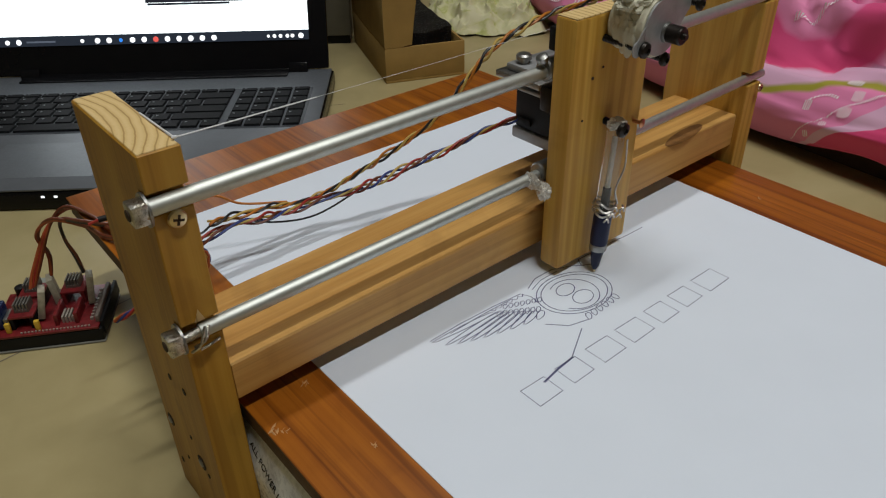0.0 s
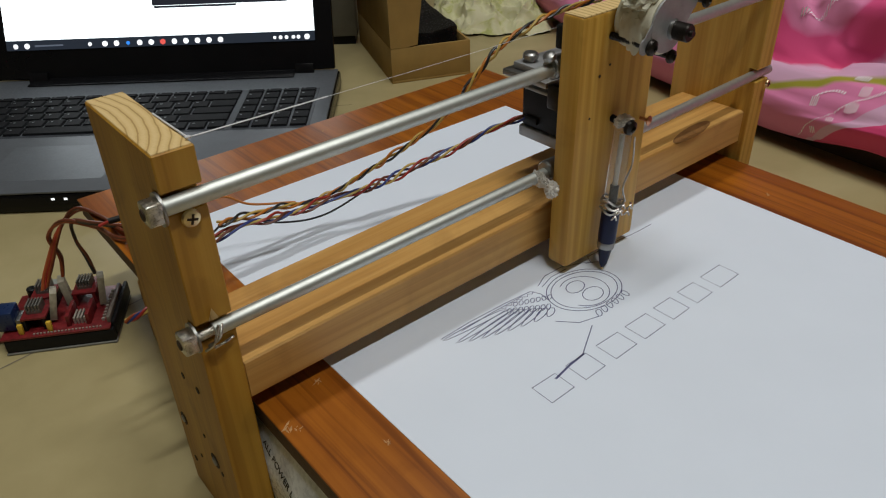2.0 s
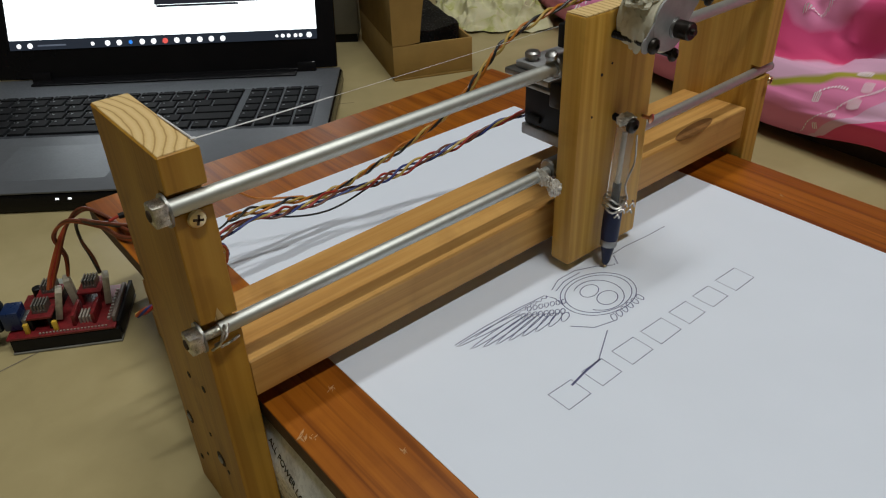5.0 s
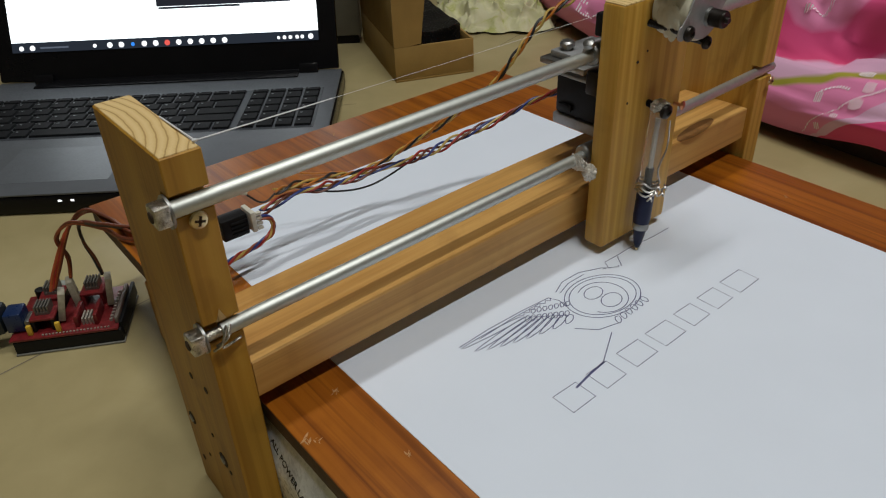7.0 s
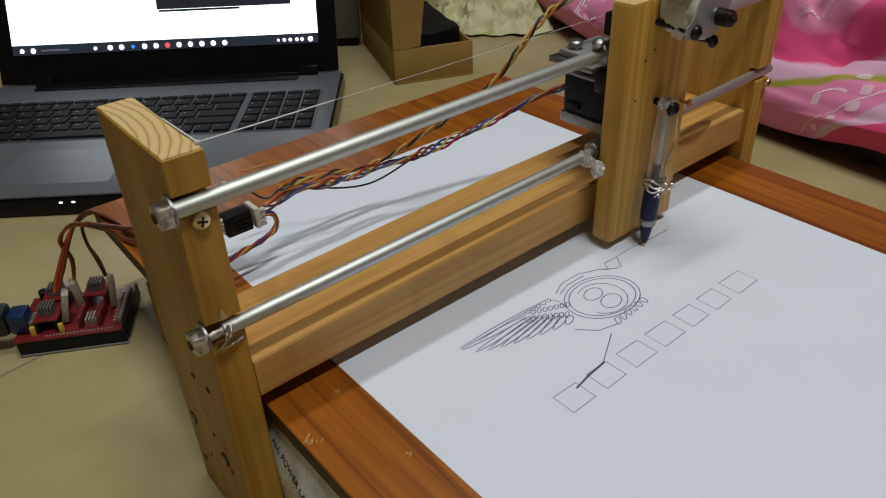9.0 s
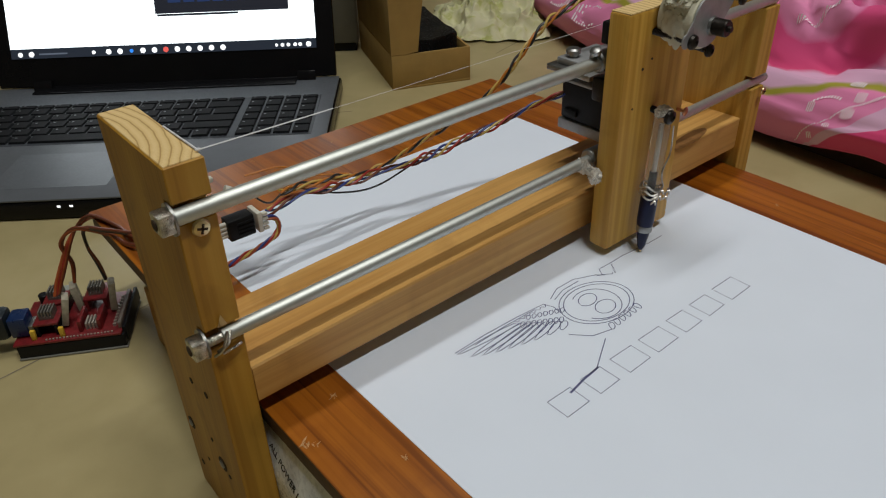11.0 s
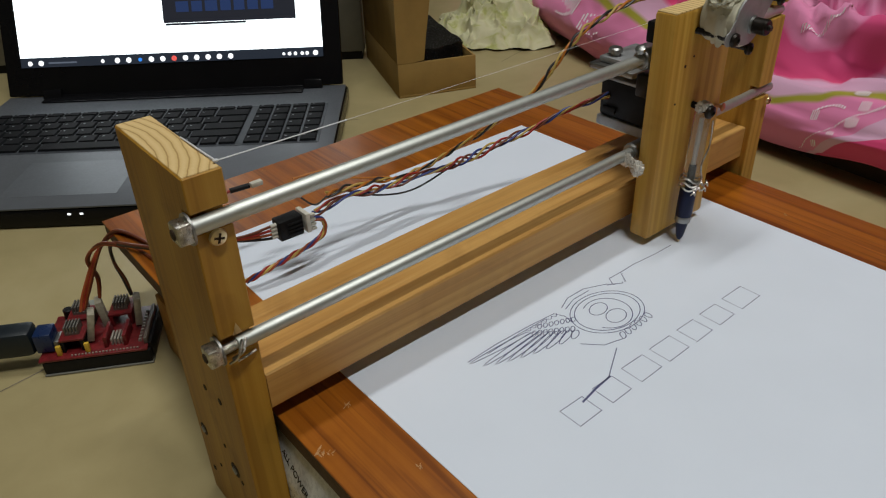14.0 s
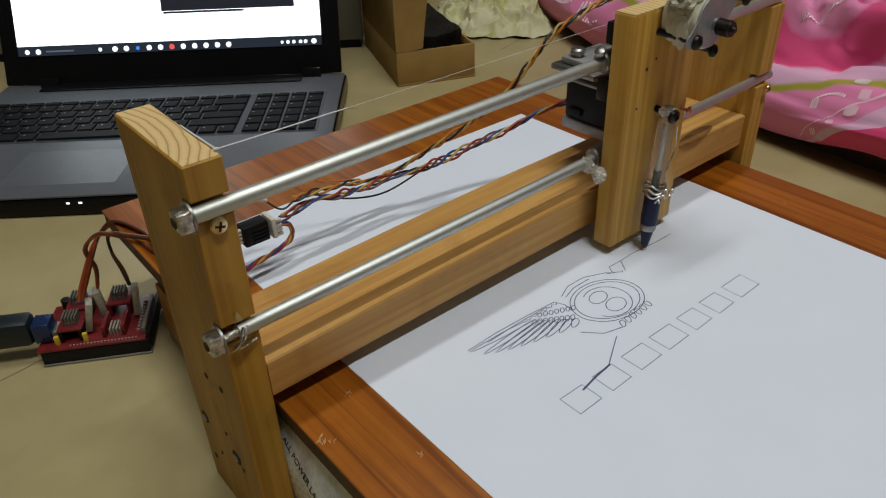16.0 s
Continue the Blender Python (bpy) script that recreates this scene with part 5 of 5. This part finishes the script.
    for s0, t0, s1, t1, bend, k in ((0.037, 0.006, 0.106, 0.086, 0.012, 30), (0.048, 0.066, 0.071, 0.075, 0.004, 9), (-0.010, 0.119, 0.035, 0.142, -0.004, 18), (0.0, 0.20, 0.13, 0.215, 0.012, 26), (0.02, 0.27, 0.16, 0.26, 0.01, 22)):
        bm = bmesh.new()
        for j in range(k):
            f = (j + 0.5) / k
            s, t = s0 + (s1 - s0) * f, t0 + (t1 - t0) * f + bend * math.sin(math.pi * f)
            dash(bm, start + s, t, (s1 - s0) / k * 0.6, (t1 - t0) / k * 0.6, 0.0004, 0.0028)
        tagged(part("dashed_print", bm, white, q, "printed white dashed line", smooth=0), kind="stuff")
    green = plain("olive_print", (0.16, 0.14, 0.02), 0.8, 0, 0.1, 300, 0.1)
    bm = bmesh.new()
    for j in range(24):
        f = (j + 0.5) / 24
        dash(bm, start + 0.030 + 0.045 * f, 0.182 - 0.010 * math.sin(math.pi * f), 0.0022, 0.0, 0.0, 0.0030)
    tagged(part("curved_print", bm, green, q, "thin olive printed curve", smooth=0), kind="stuff")
    for s0, t0, k, w, gap in ((0.046, 0.061, 4, 0.010, 0.0017), (0.082, 0.079, 5, 0.008, 0.0018), (0.070, 0.091, 6, 0.008, 0.002), (0.078, 0.062, 6, 0.010, 0.0018), (0.066, 0.043, 4, 0.010, 0.0018), (0.052, 0.020, 3, 0.009, 0.0018), (0.0, 0.20, 6, 0.02, 0.0055), (-0.33, 0.055, 9, 0.035, 0.0055), (-0.40, 0.06, 9, 0.030, 0.0055)):
        bm = bmesh.new()
        for j in range(k):
            dash(bm, start + s0 + gap * j, t0 + 0.2 * gap * j, 0.55 * gap, 0.0, 0.0, w * (0.7 + 0.3 * math.sin(math.pi * (j + 0.5) / k)))
        tagged(part("striped_print", bm, white, q, "printed white striped petal", smooth=0), kind="stuff")
    # dark mat below
    bm = bmesh.new()
    top, bot = [], []
    for a in EDGE[::3]:
        for lst, z in ((top, 0.024), (bot, 0.0)):
            lst.append(bm.verts.new((a.x + 0.020, a.y - 0.004, z)))
    far = [(bm.verts.new((1.9, EDGE[-1].y, 0.024)), bm.verts.new((1.9, EDGE[-1].y, 0.0))), (bm.verts.new((1.9, EDGE[0].y, 0.024)), bm.verts.new((1.9, EDGE[0].y, 0.0)))]
    tl, bl = top + [far[0][0], far[1][0]], bot + [far[0][1], far[1][1]]
    bm.faces.new(tl), bm.faces.new(bl[::-1])
    for k in range(len(tl)):
        j = (k + 1) % len(tl)
        bm.faces.new((tl[k], bl[k], bl[j], tl[j]))
    bmesh.ops.recalc_face_normals(bm, faces=bm.faces[:])
    whole("sleeping_mat", bm, plain("dark_brown_fabric", (0.06, 0.035, 0.02), 0.9, 0, 0.2, 50, 0.3), (1.2, 0.2, 0.0), "thin dark brown sleeping mat under the quilt", "mat", smooth=0)


quilt()

# ---------------- ceiling lamp ----------------


def ceiling_lamp(x, y):
    c = thing("ceiling_lamp", (x, y, 2.7), "white tube lamp batten fixed to the ceiling", "lamp", "ceiling tube lamps")
    part("batten", box(x - 0.48, x + 0.48, y - 0.03, y + 0.03, 2.62, 2.70, 0.004), plain("white_enamel", (0.8, 0.8, 0.8), 0.4), c)


ceiling_lamp(*LAMP[:2])
ceiling_lamp(*LAMP_2[:2])

# ---------------- what moves ----------------


def motions():
    tips = ((0, 0.211), (0.5, 0.212), (1, 0.212), (1.5, 0.211), (2, 0.210), (3, 0.2103), (3.5, 0.2087), (4, 0.207), (4.3, 0.2075), (6.3, 0.2225), (6.5, 0.226), (7, 0.236), (7.5, 0.2435), (8, 0.248), (8.5, 0.249), (9, 0.244),
            (9.3, 0.2415), (11.2, 0.246), (11.5, 0.251), (12, 0.260), (12.5, 0.268), (13, 0.272), (13.5, 0.2745), (14, 0.275), (14.5, 0.270), (15, 0.262), (15.5, 0.252), (16, 0.242))
    walk(CARRIAGE, [(t, pose(CAR[0] + x - 0.270, CAR[1], CAR[2])) for t, x in tips])
    slides = ((0, 11.2), (1, 11.2), (2, 11.0), (3, 10.6), (3.5, 7.2), (4, 5.0), (6.5, 2.4), (7, 1.6), (7.5, 0.5), (8, 0.1), (8.5, 0.3), (9, 0.8), (11.5, 2.0), (12, 2.0), (12.5, 2.0), (13, 1.7), (13.5, 1.0), (14, 0.2), (14.5, 0.0), (16, -0.1))
    h = HARNESS_AT
    slung = ((0, -51, -4), (2, -52, -4), (4, -54, -3.5), (4.4, -53, -3), (6.3, -34, 2), (6.5, -31, 3), (7, -21, 4.5), (7.5, -19, 5), (8, -17, 6), (8.5, -16, 6.5), (9, -19, 7), (9.4, -20, 7), (11.1, -16, 7),
             (11.5, -13, 6.5), (12, -6, 6), (12.5, 2, 5), (13, 4, 4), (13.5, 6, 3.5), (14, 6, 3), (14.5, 4, 2.5), (15, -3, 2), (15.5, -9, 1.5), (16, -16, 1))
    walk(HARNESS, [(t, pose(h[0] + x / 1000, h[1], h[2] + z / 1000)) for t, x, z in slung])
    # leads stop early so that the upright hides their ends from the camera
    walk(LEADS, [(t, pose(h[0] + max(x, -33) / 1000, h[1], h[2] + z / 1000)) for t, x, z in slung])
    drift = ((0, 0, 0), (7, 0, 0), (9, 0.001, -0.001), (11.5, 0.003, -0.002), (12, 0.004, -0.004), (12.5, 0.0055, -0.0095), (13, 0.0065, -0.0145), (13.5, 0.007, -0.0170), (14, 0.0065, -0.0175), (15, 0.005, -0.0180), (16, 0.005, -0.0180))
    walk(CONTROLLER, [(t, pose(CTRL_AT[0] + x, CTRL_AT[1] + y, 0, 0, 0, CTRL_TURN)) for t, x, y in drift])
    for ob in (BED, PAPER):
        p = Vector(ob.location)
        walk(ob, [(t, pose(p.x, p.y + s / 1000, p.z)) for t, s in slides])


motions()
